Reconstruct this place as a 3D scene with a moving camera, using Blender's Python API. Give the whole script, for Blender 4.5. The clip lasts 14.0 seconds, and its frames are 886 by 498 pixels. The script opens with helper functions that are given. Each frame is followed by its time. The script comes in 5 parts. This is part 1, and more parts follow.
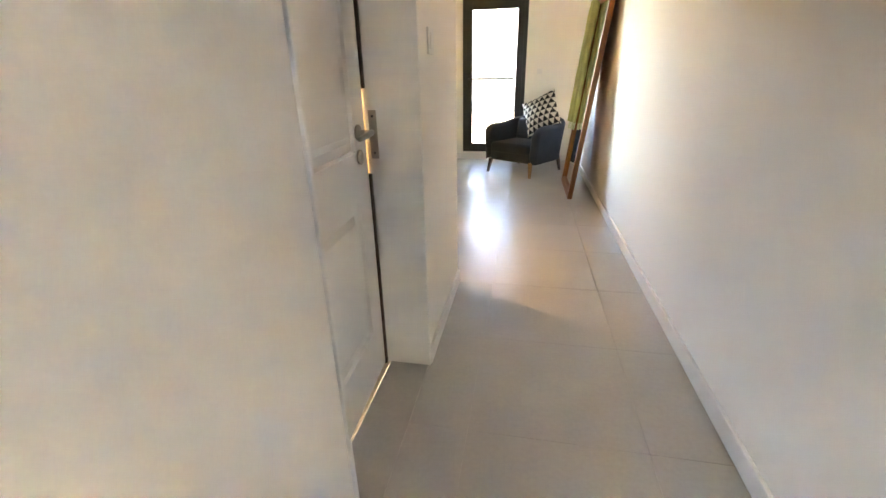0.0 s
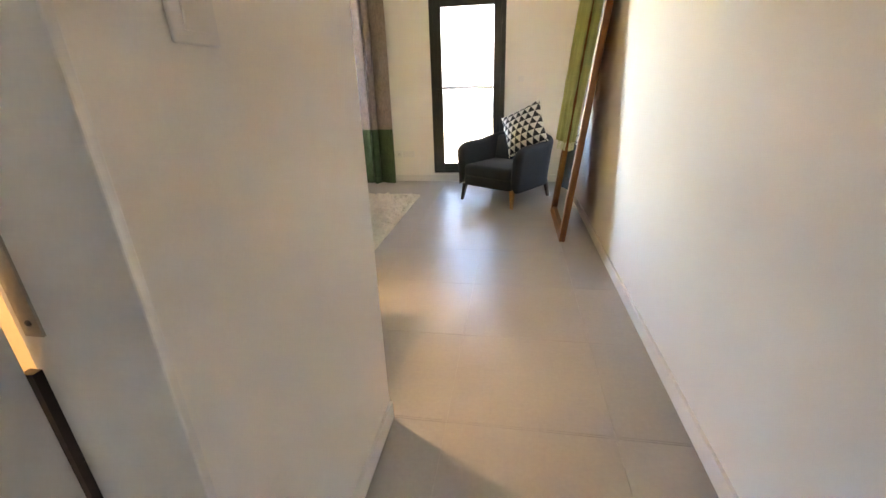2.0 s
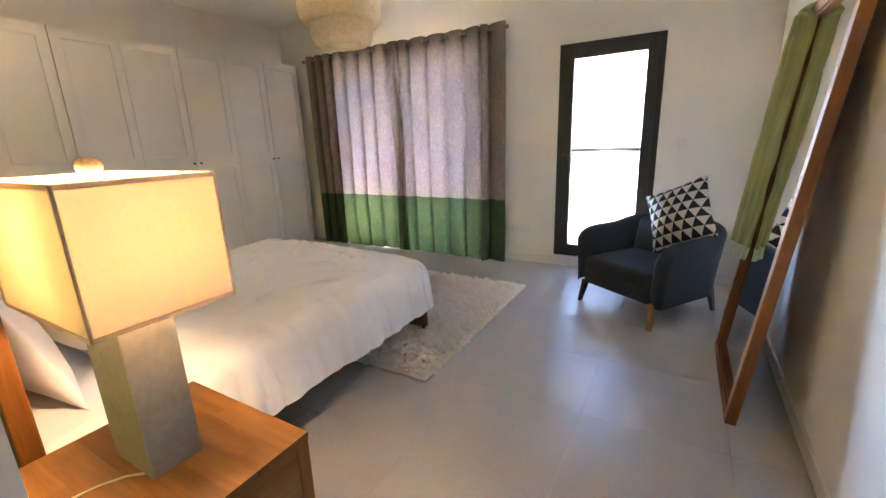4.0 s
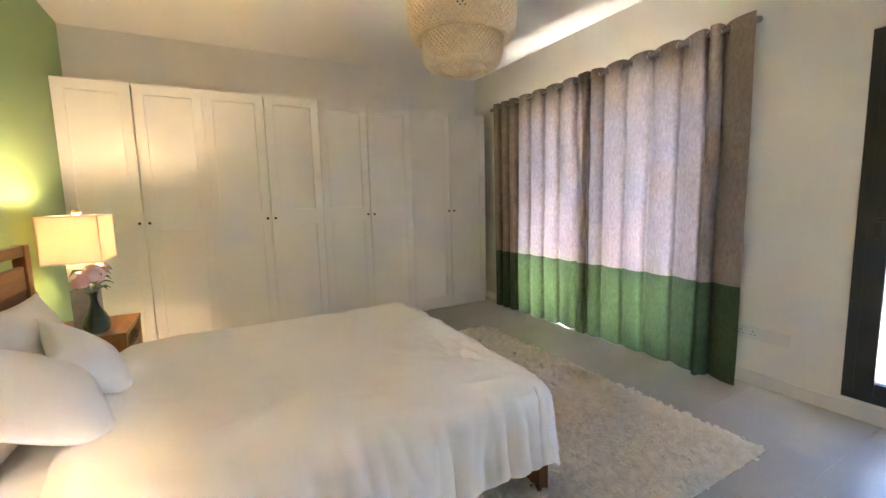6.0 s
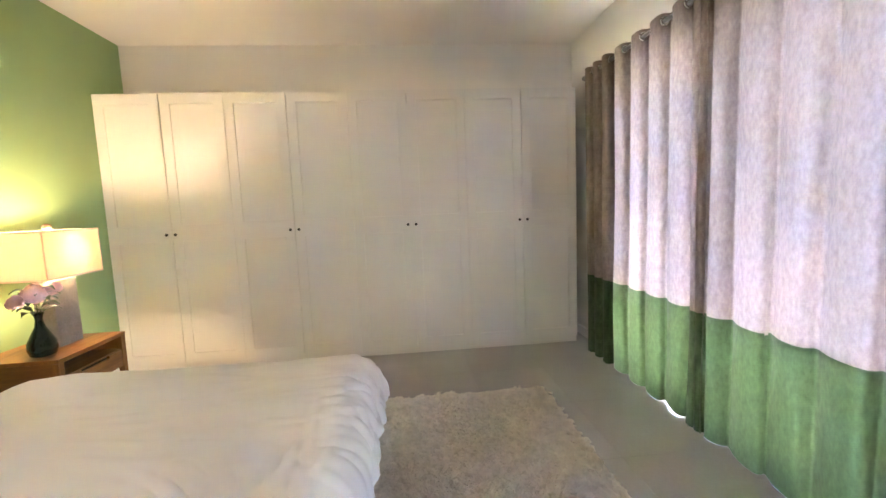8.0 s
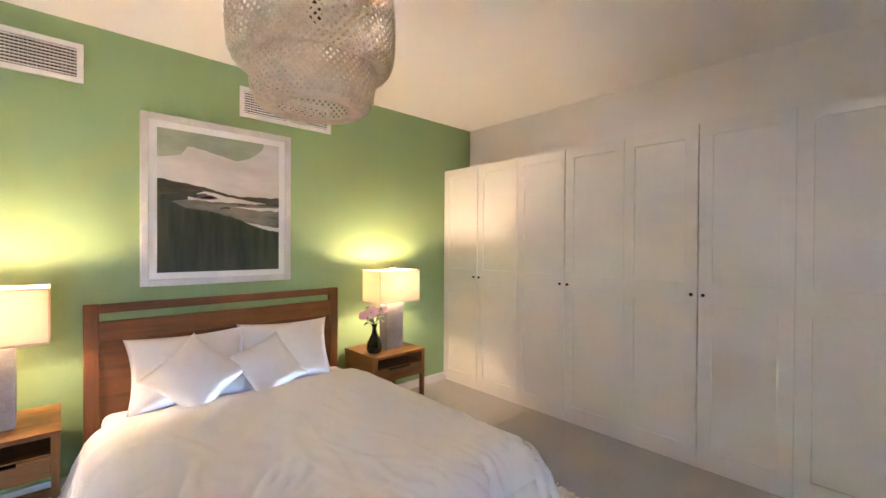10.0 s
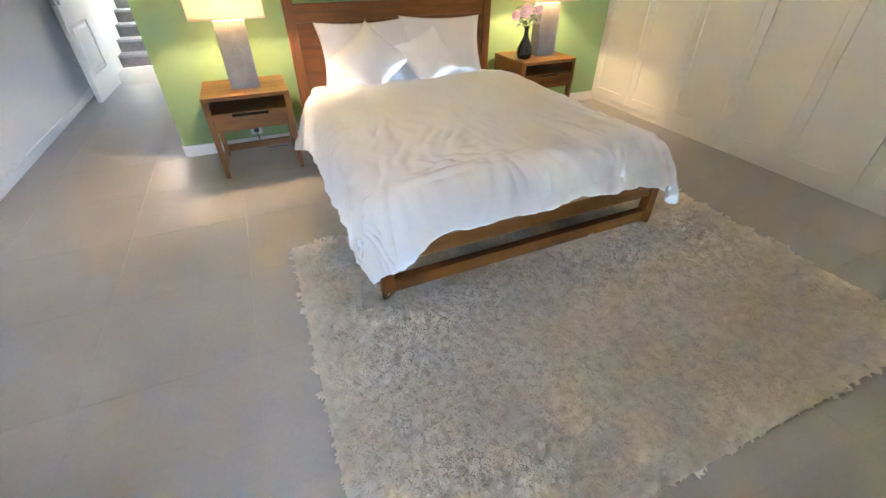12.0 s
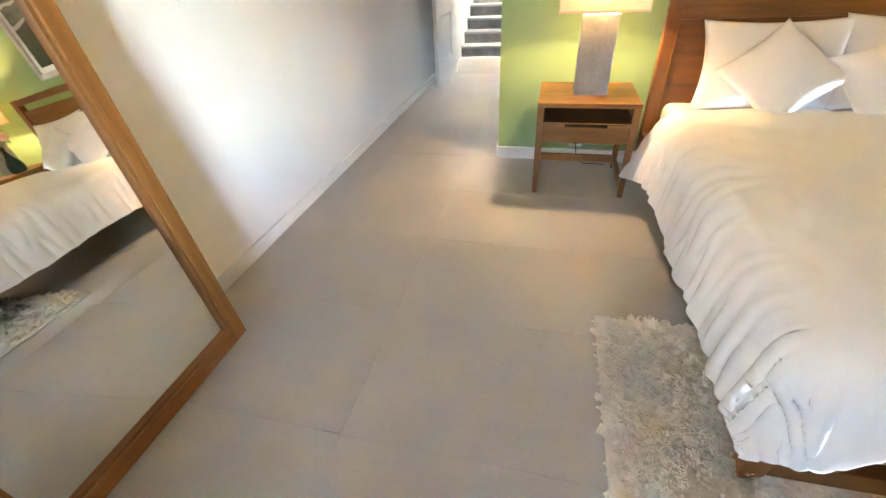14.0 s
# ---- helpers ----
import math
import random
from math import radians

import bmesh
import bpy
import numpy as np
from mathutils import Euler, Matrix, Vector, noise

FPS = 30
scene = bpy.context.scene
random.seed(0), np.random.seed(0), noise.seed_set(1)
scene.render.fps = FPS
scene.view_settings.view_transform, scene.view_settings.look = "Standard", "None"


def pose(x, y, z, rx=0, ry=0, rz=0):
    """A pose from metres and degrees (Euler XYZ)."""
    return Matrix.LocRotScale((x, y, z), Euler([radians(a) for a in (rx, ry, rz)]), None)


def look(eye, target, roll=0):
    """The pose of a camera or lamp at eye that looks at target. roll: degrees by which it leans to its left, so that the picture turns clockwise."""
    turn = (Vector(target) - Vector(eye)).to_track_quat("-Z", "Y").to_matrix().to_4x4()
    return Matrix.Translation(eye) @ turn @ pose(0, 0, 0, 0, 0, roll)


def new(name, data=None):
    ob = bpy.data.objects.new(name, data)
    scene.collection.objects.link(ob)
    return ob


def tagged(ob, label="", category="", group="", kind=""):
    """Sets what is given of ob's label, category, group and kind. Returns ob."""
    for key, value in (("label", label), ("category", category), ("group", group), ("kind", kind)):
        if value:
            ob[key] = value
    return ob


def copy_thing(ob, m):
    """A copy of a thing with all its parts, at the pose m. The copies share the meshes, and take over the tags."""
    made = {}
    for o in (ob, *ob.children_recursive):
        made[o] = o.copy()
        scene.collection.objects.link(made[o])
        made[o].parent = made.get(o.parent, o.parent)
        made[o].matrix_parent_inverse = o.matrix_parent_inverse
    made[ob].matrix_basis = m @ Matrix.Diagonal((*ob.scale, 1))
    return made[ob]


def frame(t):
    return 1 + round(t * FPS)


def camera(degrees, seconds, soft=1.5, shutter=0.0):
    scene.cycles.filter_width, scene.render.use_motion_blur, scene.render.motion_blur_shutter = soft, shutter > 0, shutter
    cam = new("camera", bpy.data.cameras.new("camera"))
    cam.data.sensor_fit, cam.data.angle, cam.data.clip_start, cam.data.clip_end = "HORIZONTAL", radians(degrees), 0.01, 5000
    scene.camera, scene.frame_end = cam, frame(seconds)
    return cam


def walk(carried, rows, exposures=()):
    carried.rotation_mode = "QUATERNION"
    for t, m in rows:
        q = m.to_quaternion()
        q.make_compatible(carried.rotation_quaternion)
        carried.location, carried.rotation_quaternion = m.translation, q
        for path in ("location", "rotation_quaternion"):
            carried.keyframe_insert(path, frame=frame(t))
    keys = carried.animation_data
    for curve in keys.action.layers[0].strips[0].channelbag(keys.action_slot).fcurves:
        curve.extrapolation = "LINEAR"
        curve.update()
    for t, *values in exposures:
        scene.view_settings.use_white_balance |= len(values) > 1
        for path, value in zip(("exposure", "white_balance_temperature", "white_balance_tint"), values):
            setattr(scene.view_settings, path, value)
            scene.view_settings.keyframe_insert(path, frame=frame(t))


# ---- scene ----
cam = camera(94.2, 14.0)
PATH = [
    (0, (-0.726, -2.235, 1.159), (-1.088, -0.425, 0.39), -1.2),
    (0.5, (-0.728, -1.958, 1.211), (-0.797, -0.069, 0.559), -1.5),
    (1, (-0.656, -1.648, 1.207), (-0.76, 0.246, 0.574), -1.9),
    (1.5, (-0.674, -1.442, 1.189), (-1.033, 0.389, 0.47), -2.3),
    (2, (-0.657, -1.174, 1.177), (-0.975, 0.656, 0.435), -1.9),
    (2.5, (-0.568, -0.864, 1.221), (-0.997, 0.983, 0.582), -1.9),
    (3, (-0.532, -0.584, 1.24), (-1.07, 1.247, 0.643), -1.3),
    (3.5, (-0.549, -0.303, 1.246), (-1.115, 1.516, 0.636), -0.7),
    (4, (-0.55, -0.079, 1.304), (-1.526, 1.591, 0.795), -2.1),
    (4.2, (-0.549, 0.035, 1.332), (-1.671, 1.621, 0.86), -1.7),
    (6.3, (-0.856, 1.197, 1.291), (-2.615, 2.119, 1.055), -2.1),
    (6.5, (-0.918, 1.335, 1.294), (-2.684, 2.241, 1.042), -2.6),
    (7, (-1.05, 1.715, 1.243), (-2.881, 2.454, 0.926), -3.7),
    (7.2, (-1.104, 1.862, 1.247), (-2.975, 2.488, 0.917), -3.8),
    (9.3, (-1.899, 3.08, 1.446), (-3.76, 2.348, 1.449), 0.5),
    (9.5, (-1.924, 3.152, 1.467), (-3.692, 2.218, 1.444), -0.1),
    (10, (-1.909, 3.336, 1.481), (-3.27, 1.87, 1.465), 0.3),
    (10.5, (-1.847, 3.445, 1.537), (-3.066, 1.863, 1.649), 0.6),
    (11, (-1.76, 3.501, 1.482), (-3.016, 1.955, 1.303), -0.4),
    (11.5, (-1.758, 3.563, 1.412), (-2.82, 2.023, 0.705), -0.7),
    (11.8, (-1.787, 3.598, 1.358), (-2.594, 2.083, 0.332), -0.5),
    (12, (-1.73, 3.598, 1.32), (-2.367, 2.112, 0.143), -0.1),
    (12.5, (-1.69, 3.591, 1.264), (-1.818, 2.059, -0.016), -1.1),
    (13, (-1.603, 3.507, 1.269), (-1.406, 1.939, 0.044), -0.7),
    (13.5, (-1.465, 3.262, 1.275), (-1.173, 1.701, 0.059), -1.6),
    (14, (-1.425, 2.937, 1.235), (-0.989, 1.36, 0.085), -3.6),
]
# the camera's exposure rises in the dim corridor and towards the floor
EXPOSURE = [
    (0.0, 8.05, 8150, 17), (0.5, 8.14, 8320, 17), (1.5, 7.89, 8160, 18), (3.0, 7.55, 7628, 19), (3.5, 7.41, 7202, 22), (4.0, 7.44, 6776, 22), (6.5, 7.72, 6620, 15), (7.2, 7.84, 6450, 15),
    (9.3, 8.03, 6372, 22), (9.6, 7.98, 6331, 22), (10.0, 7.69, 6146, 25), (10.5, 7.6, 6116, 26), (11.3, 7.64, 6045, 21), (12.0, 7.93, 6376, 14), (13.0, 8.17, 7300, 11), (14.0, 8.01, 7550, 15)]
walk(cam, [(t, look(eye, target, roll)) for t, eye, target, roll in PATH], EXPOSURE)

# strengths of the sky and of the two bedside lamps
SKY = 0.10
LAMP = 0.155

# ---------------------------------------------------------------- light
world = bpy.data.worlds.new("sky")
scene.world = world
world.use_nodes = True
wn = world.node_tree.nodes
sky = wn.new("ShaderNodeTexSky")
sky.sky_type, sky.sun_disc = "NISHITA", False
sky.sun_elevation, sky.sun_rotation = radians(59), radians(76)
sky.dust_density, sky.ozone_density = 0.4, 2.0
world.node_tree.links.new(sky.outputs[0], wn["Background"].inputs[0])
wn["Background"].inputs[1].default_value = SKY

sun_data = bpy.data.lights.new("sun", "SUN")
sun_data.energy, sun_data.angle, sun_data.color = 5.0, radians(0.5), (1.0, 0.95, 0.88)
sun_ob = new("sun", sun_data)
sun_ob.matrix_world = look((10, 1.9, 17), (0, 0, 0))


def bulb_light(name, x, y, z, watts, colour, radius=0.035):
    d = bpy.data.lights.new(name, "POINT")
    d.energy, d.color, d.shadow_soft_size = watts, colour, radius
    o = new(name, d)
    o.location = (x, y, z)
    return o


WARM = (1.0, 0.70, 0.44)
bulb_light("table_lamp_light", -1.648, 0.32, 1.165, LAMP, WARM, 0.05)
bulb_light("table_lamp_light", -4.123, 0.262, 1.165, LAMP, WARM, 0.05)
bulb_light("bathroom_light", -2.0, -1.2, 2.3, 0.5, (1.0, 0.8, 0.55), 0.08)


def sky_opening(name, at, w, h, rx, rz):
    """Marks an opening through which the sky lights the rooms; it gives off no light of its own."""
    d = bpy.data.lights.new(name, "AREA")
    d.shape, d.size, d.size_y = "RECTANGLE", w, h
    d.cycles.is_portal = True
    new(name, d).matrix_world = pose(*at, rx, 0, rz)


sky_opening("door_daylight", (-1.21, 4.37, 1.12), 0.90, 2.05, -90, 0)
sky_opening("window_daylight", (-3.42, 4.37, 1.13), 2.05, 2.20, -90, 0)
# unseen ceiling opening, added to brighten the stairwell and corridor
sky_opening("roof_daylight", (-0.825, -4.8, 5.12), 0.50, 0.60, 0, 0)

# ---------------------------------------------------------------- materials


def nodes_of(name):
    m = bpy.data.materials.new(name)
    m.use_nodes = True
    t = m.node_tree
    return m, t.nodes, t.links, t.nodes["Principled BSDF"]


def coords(n, l, scale, kind="Object"):
    tc = n.new("ShaderNodeTexCoord")
    mp = n.new("ShaderNodeMapping")
    mp.inputs["Scale"].default_value = scale
    l.new(tc.outputs[kind], mp.inputs[0])
    return mp.outputs[0]


def noise_tex(n, l, vec, scale, detail=4.0, rough=0.55):
    t = n.new("ShaderNodeTexNoise")
    t.inputs["Scale"].default_value, t.inputs["Detail"].default_value, t.inputs["Roughness"].default_value = scale, detail, rough
    l.new(vec, t.inputs["Vector"])
    return t.outputs["Fac"]


def math_node(n, l, op, a, b=None, c=None):
    m = n.new("ShaderNodeMath")
    m.operation = op
    for i, v in enumerate((a, b, c)):
        if v is None:
            continue
        if isinstance(v, (int, float)):
            m.inputs[i].default_value = v
        else:
            l.new(v, m.inputs[i])
    return m.outputs[0]


def remap(n, l, v, lo, hi, a=0.3, b=0.7):
    r = n.new("ShaderNodeMapRange")
    for i, q in ((1, a), (2, b), (3, lo), (4, hi)):
        r.inputs[i].default_value = q
    l.new(v, r.inputs[0])
    return r.outputs[0]


def mix_col(n, l, fac, a, b, blend="MIX"):
    m = n.new("ShaderNodeMix")
    m.data_type, m.blend_type = "RGBA", blend
    for sock, v in ((m.inputs[0], fac), (m.inputs[6], a), (m.inputs[7], b)):
        if isinstance(v, (int, float)):
            sock.default_value = v
        elif isinstance(v, tuple):
            sock.default_value = (*v[:3], 1)
        else:
            l.new(v, sock)
    return m.outputs[2]


def bumped(n, l, bsdf, height, strength, distance):
    b = n.new("ShaderNodeBump")
    b.inputs["Strength"].default_value, b.inputs["Distance"].default_value = strength, distance
    l.new(height, b.inputs["Height"])
    l.new(b.outputs[0], bsdf.inputs["Normal"])


def surface(name, colour, rough=0.6, metal=0.0, var=0.08, large=1.5, fine=60.0, bump=0.15, depth=0.002, stretch=(1, 1, 1), sheen=0.0, per_object=0.0):
    """A plain material with cloudy and fine variation of colour and gloss, and a fine relief."""
    m, n, l, p = nodes_of(name)
    v = coords(n, l, stretch)
    a, b = noise_tex(n, l, v, large, 3), noise_tex(n, l, v, fine, 4)
    s = math_node(n, l, "ADD", remap(n, l, a, -var, var), remap(n, l, b, -var * 0.6, var * 0.6))
    if per_object:
        oi = n.new("ShaderNodeObjectInfo")
        s = math_node(n, l, "ADD", s, remap(n, l, oi.outputs["Random"], -per_object, per_object, 0, 1))
    s = math_node(n, l, "ADD", s, 1.0)
    hsv = n.new("ShaderNodeHueSaturation")
    hsv.inputs["Color"].default_value = (*colour, 1)
    l.new(s, hsv.inputs["Value"])
    l.new(hsv.outputs[0], p.inputs["Base Color"])
    l.new(remap(n, l, a, rough * 0.9, min(1, rough * 1.1)), p.inputs["Roughness"])
    p.inputs["Metallic"].default_value = metal
    if sheen:
        p.inputs["Sheen Weight"].default_value = sheen
    bumped(n, l, p, b, bump, depth)
    return m


def wood(name, dark, light, grain, rough=0.42):
    """Timber with its grain along one axis."""
    m, n, l, p = nodes_of(name)
    st = {"x": (1.2, 14, 14), "y": (14, 1.2, 14), "z": (14, 14, 1.2)}[grain]
    oi = n.new("ShaderNodeObjectInfo")
    vec = coords(n, l, st)
    add = n.new("ShaderNodeVectorMath")
    l.new(vec, add.inputs[0])
    l.new(math_node(n, l, "MULTIPLY", oi.outputs["Random"], 9.0), add.inputs[1])
    a = noise_tex(n, l, add.outputs[0], 1.6, 5, 0.6)
    b = noise_tex(n, l, add.outputs[0], 11.0, 4, 0.6)
    f = math_node(n, l, "ADD", math_node(n, l, "MULTIPLY", a, 0.7), math_node(n, l, "MULTIPLY", b, 0.3))
    c = mix_col(n, l, remap(n, l, f, 0, 1, 0.35, 0.65), dark, light)
    tone = n.new("ShaderNodeHueSaturation")
    l.new(c, tone.inputs["Color"])
    l.new(remap(n, l, oi.outputs["Random"], 0.86, 1.14, 0, 1), tone.inputs["Value"])
    l.new(tone.outputs[0], p.inputs["Base Color"])
    l.new(remap(n, l, b, rough * 0.85, rough * 1.2), p.inputs["Roughness"])
    bumped(n, l, p, b, 0.12, 0.001)
    return m


M_WHITE = surface("white_wall_paint", (0.87, 0.845, 0.795), 0.75, var=0.02, large=0.8, fine=180, bump=0.12, depth=0.0015)
M_CEIL = surface("ceiling_paint", (0.88, 0.86, 0.825), 0.85, var=0.015, large=0.6, fine=150, bump=0.08)
M_GREEN = surface("green_wall_paint", (0.29, 0.425, 0.19), 0.6, var=0.03, large=0.9, fine=180, bump=0.12, depth=0.0015)
M_TRIM = surface("white_trim_paint", (0.80, 0.79, 0.76), 0.4, var=0.02, large=3, fine=120, bump=0.06, depth=0.001)
M_DOORW = surface("white_door_paint", (0.79, 0.78, 0.75), 0.42, var=0.02, large=2, fine=140, bump=0.10, depth=0.001)
M_ROBE = surface("off_white_foil", (0.83, 0.81, 0.77), 0.42, var=0.012, large=1.2, fine=120, bump=0.03, depth=0.001)


def floor_tile_material():
    """Matt grey porcelain: cloudy tone across the whole floor, fine speckle, faint smears in the gloss, a tone of its own for each tile."""
    m, n, l, p = nodes_of("grey_floor_tile")
    geo = n.new("ShaderNodeNewGeometry")
    cloud = noise_tex(n, l, geo.outputs["Position"], 1.7, 4)
    speck = noise_tex(n, l, geo.outputs["Position"], 60.0, 3)
    smear = noise_tex(n, l, geo.outputs["Position"], 4.5, 5, 0.65)
    oi = n.new("ShaderNodeObjectInfo")
    tone = math_node(n, l, "ADD", remap(n, l, cloud, 0.93, 1.07), remap(n, l, speck, -0.035, 0.035))
    tone = math_node(n, l, "ADD", tone, remap(n, l, oi.outputs["Random"], -0.02, 0.02, 0, 1))
    hsv = n.new("ShaderNodeHueSaturation")
    hsv.inputs["Color"].default_value = (0.395, 0.382, 0.36, 1)
    l.new(tone, hsv.inputs["Value"])
    l.new(hsv.outputs[0], p.inputs["Base Color"])
    l.new(remap(n, l, smear, 0.305, 0.355), p.inputs["Roughness"])
    p.inputs["Specular IOR Level"].default_value = 0.42
    bumped(n, l, p, speck, 0.04, 0.001)
    return m


M_TILE = floor_tile_material()
M_GROUT = surface("tile_grout", (0.37, 0.357, 0.335), 0.9, var=0.1)
M_LANDING = surface("pale_landing_stone", (0.38, 0.365, 0.34), 0.5, var=0.06, large=2)
M_STEP = surface("grey_stair_stone", (0.22, 0.213, 0.205), 0.6, var=0.2, large=5, fine=40)
M_NOSE = surface("pale_stair_tread", (0.40, 0.385, 0.365), 0.5, var=0.05)
M_BLACKF = surface("anthracite_aluminium", (0.028, 0.030, 0.033), 0.42, metal=0.0, var=0.05, fine=200, bump=0.05)
M_STEEL = surface("brushed_steel", (0.42, 0.39, 0.34), 0.38, metal=1.0, var=0.06, fine=150, bump=0.06, depth=0.0005)
M_CHROME = surface("chrome", (0.75, 0.74, 0.72), 0.15, metal=1.0, var=0.02)
M_ROD = surface("grey_metal_rod", (0.30, 0.29, 0.28), 0.35, metal=0.8, var=0.04)
# near-black that puts the shade of hollows into the colour
M_DARK = surface("unlit_recess_black", (0.02, 0.02, 0.02), 0.9, var=0.05)
M_SEAL = surface("dark_brown_seal", (0.05, 0.022, 0.012), 0.6, var=0.1)
M_PLASTIC = surface("white_plastic", (0.80, 0.79, 0.77), 0.35, var=0.01, bump=0.02)
M_BLACKP = surface("black_knob", (0.02, 0.018, 0.016), 0.35, var=0.05)
M_CONC = surface("grey_cast_stone", (0.26, 0.25, 0.235), 0.75, var=0.16, large=9, fine=70, bump=0.3, depth=0.0015)
M_LINEN = surface("white_bed_linen", (0.82, 0.815, 0.805), 0.85, var=0.012, large=2, fine=300, bump=0.18, depth=0.001, sheen=0.15)
M_NAVY = surface("charcoal_blue_felt", (0.031, 0.037, 0.049), 0.98, var=0.22, large=5, fine=260, bump=0.6, depth=0.0015, sheen=0.05)
M_SCREED = surface("balcony_stone", (0.66, 0.63, 0.58), 0.8, var=0.1)
M_SAND = surface("dry_ground", (0.40, 0.37, 0.28), 0.9, var=0.15, large=0.1, fine=2)
M_RENDER = surface("pale_render", (0.68, 0.66, 0.62), 0.9, var=0.05, large=0.3, fine=8)
M_PORC = surface("cream_wall_tile", (0.62, 0.52, 0.38), 0.4, var=0.04)
M_MAT = surface("white_mount_board", (0.80, 0.80, 0.78), 0.8, var=0.01)
M_SILVER = surface("silver_white_frame", (0.62, 0.60, 0.57), 0.35, metal=0.25, var=0.08, large=8, fine=90)
M_CORD = surface("cream_cable", (0.66, 0.58, 0.42), 0.5, var=0.03)
M_BLACKC = surface("black_cable", (0.02, 0.02, 0.02), 0.5, var=0.03)
M_LEAF = surface("dark_green_leaf", (0.035, 0.07, 0.02), 0.5, var=0.2, large=20, fine=90)
M_PETAL = surface("pale_pink_petal", (0.78, 0.48, 0.46), 0.8, var=0.08, large=30, fine=120)
M_TASSEL = surface("pale_fringe", (0.62, 0.66, 0.42), 0.9, var=0.08, fine=200)
M_LCD = surface("dark_grey_screen", (0.06, 0.065, 0.065), 0.25, var=0.05)
M_BULB = bpy.data.materials.new("lit_bulb_glass")
M_BULB.use_nodes = True
_p = M_BULB.node_tree.nodes["Principled BSDF"]
_p.inputs["Emission Color"].default_value, _p.inputs["Emission Strength"].default_value = (1, 0.72, 0.38, 1), 1.0

OAK = {a: wood("honey_acacia_" + a, (0.150, 0.055, 0.010), (0.305, 0.135, 0.029), a) for a in "xyz"}
WALNUT = {a: wood("red_brown_acacia_" + a, (0.100, 0.033, 0.005), (0.230, 0.078, 0.011), a) for a in "xyz"}
MIRWOOD = {a: wood("mirror_frame_wood_" + a, (0.155, 0.052, 0.009), (0.31, 0.118, 0.025), a) for a in "xyz"}
# armchair leg wood in a lit and a shaded tone
LITLEG = wood("lit_leg_wood", (0.36, 0.20, 0.08), (0.50, 0.30, 0.13), "z")
SHADELEG = wood("shaded_leg_wood", (0.04, 0.022, 0.014), (0.08, 0.045, 0.028), "z")


def fabric(name, colour, through_colour, amount, streak=(60, 60, 3), var=0.12, bump=0.2):
    """Woven cloth that lets a part of the light through, with slubs along the threads."""
    m, n, l, p = nodes_of(name)
    v = coords(n, l, streak)
    a, b = noise_tex(n, l, v, 1.0, 5, 0.65), noise_tex(n, l, coords(n, l, (1, 1, 1)), 420, 2)
    s = math_node(n, l, "ADD", remap(n, l, a, 1 - var, 1 + var), remap(n, l, b, -0.05, 0.05))
    out = []
    for col in (colour, through_colour):
        h = n.new("ShaderNodeHueSaturation")
        h.inputs["Color"].default_value = (*col, 1)
        l.new(s, h.inputs["Value"])
        out.append(h.outputs[0])
    l.new(out[0], p.inputs["Base Color"])
    p.inputs["Roughness"].default_value = 0.9
    p.inputs["Sheen Weight"].default_value = 0.1
    bumped(n, l, p, a, bump, 0.001)
    tr = n.new("ShaderNodeBsdfTranslucent")
    l.new(out[1], tr.inputs[0])
    mx = n.new("ShaderNodeMixShader")
    mx.inputs[0].default_value = amount
    l.new(p.outputs[0], mx.inputs[1])
    l.new(tr.outputs[0], mx.inputs[2])
    l.new(mx.outputs[0], n["Material Output"].inputs[0])
    return m


M_CURT = fabric("taupe_linen", (0.50, 0.41, 0.335), (0.037, 0.0315, 0.0345), 0.45, (46, 46, 24), 0.20)
M_CURTG = fabric("green_linen", (0.078, 0.125, 0.060), (0.0110, 0.0180, 0.0074), 0.40, (46, 46, 24), 0.26)
M_SHADE = fabric("cream_lamp_fabric", (0.76, 0.69, 0.52), (0.86, 0.735, 0.57), 0.23, (150, 150, 150), 0.03, 0.1)
M_SCARF = fabric("pale_green_scarf", (0.42, 0.44, 0.19), (0.42, 0.44, 0.18), 0.25, (40, 40, 2), 0.25)
M_BAMBOO = fabric("pale_bamboo_strip", (0.82, 0.71, 0.53), (0.82, 0.70, 0.50), 0.42, (40, 40, 40), 0.14, 0.1)
M_PILE = fabric("ivory_shag_pile", (0.92, 0.88, 0.80), (0.92, 0.88, 0.80), 0.58, (22, 22, 22), 0.12)

M_GLASS, _n, _l, _p = nodes_of("window_glass")
_p.inputs["Transmission Weight"].default_value, _p.inputs["Roughness"].default_value, _p.inputs["IOR"].default_value = 1.0, 0.0, 1.45
# added tint dims the bright outdoors and its floor reflection through the door pane
M_TINT, _n, _l, _p = nodes_of("dimmed_pane_glass")
_p.inputs["Base Color"].default_value = (0.15, 0.16, 0.168, 1)
_p.inputs["Transmission Weight"].default_value, _p.inputs["Roughness"].default_value, _p.inputs["IOR"].default_value = 1.0, 0.0, 1.45
M_MIRROR, _n, _l, _p = nodes_of("mirror_silver")
_p.inputs["Base Color"].default_value, _p.inputs["Metallic"].default_value, _p.inputs["Roughness"].default_value = (0.86, 0.88, 0.86, 1), 1.0, 0.015
M_VASE, _n, _l, _p = nodes_of("dark_green_vase_glass")
_p.inputs["Base Color"].default_value, _p.inputs["Roughness"].default_value, _p.inputs["Transmission Weight"].default_value = (0.02, 0.035, 0.02, 1), 0.06, 0.35

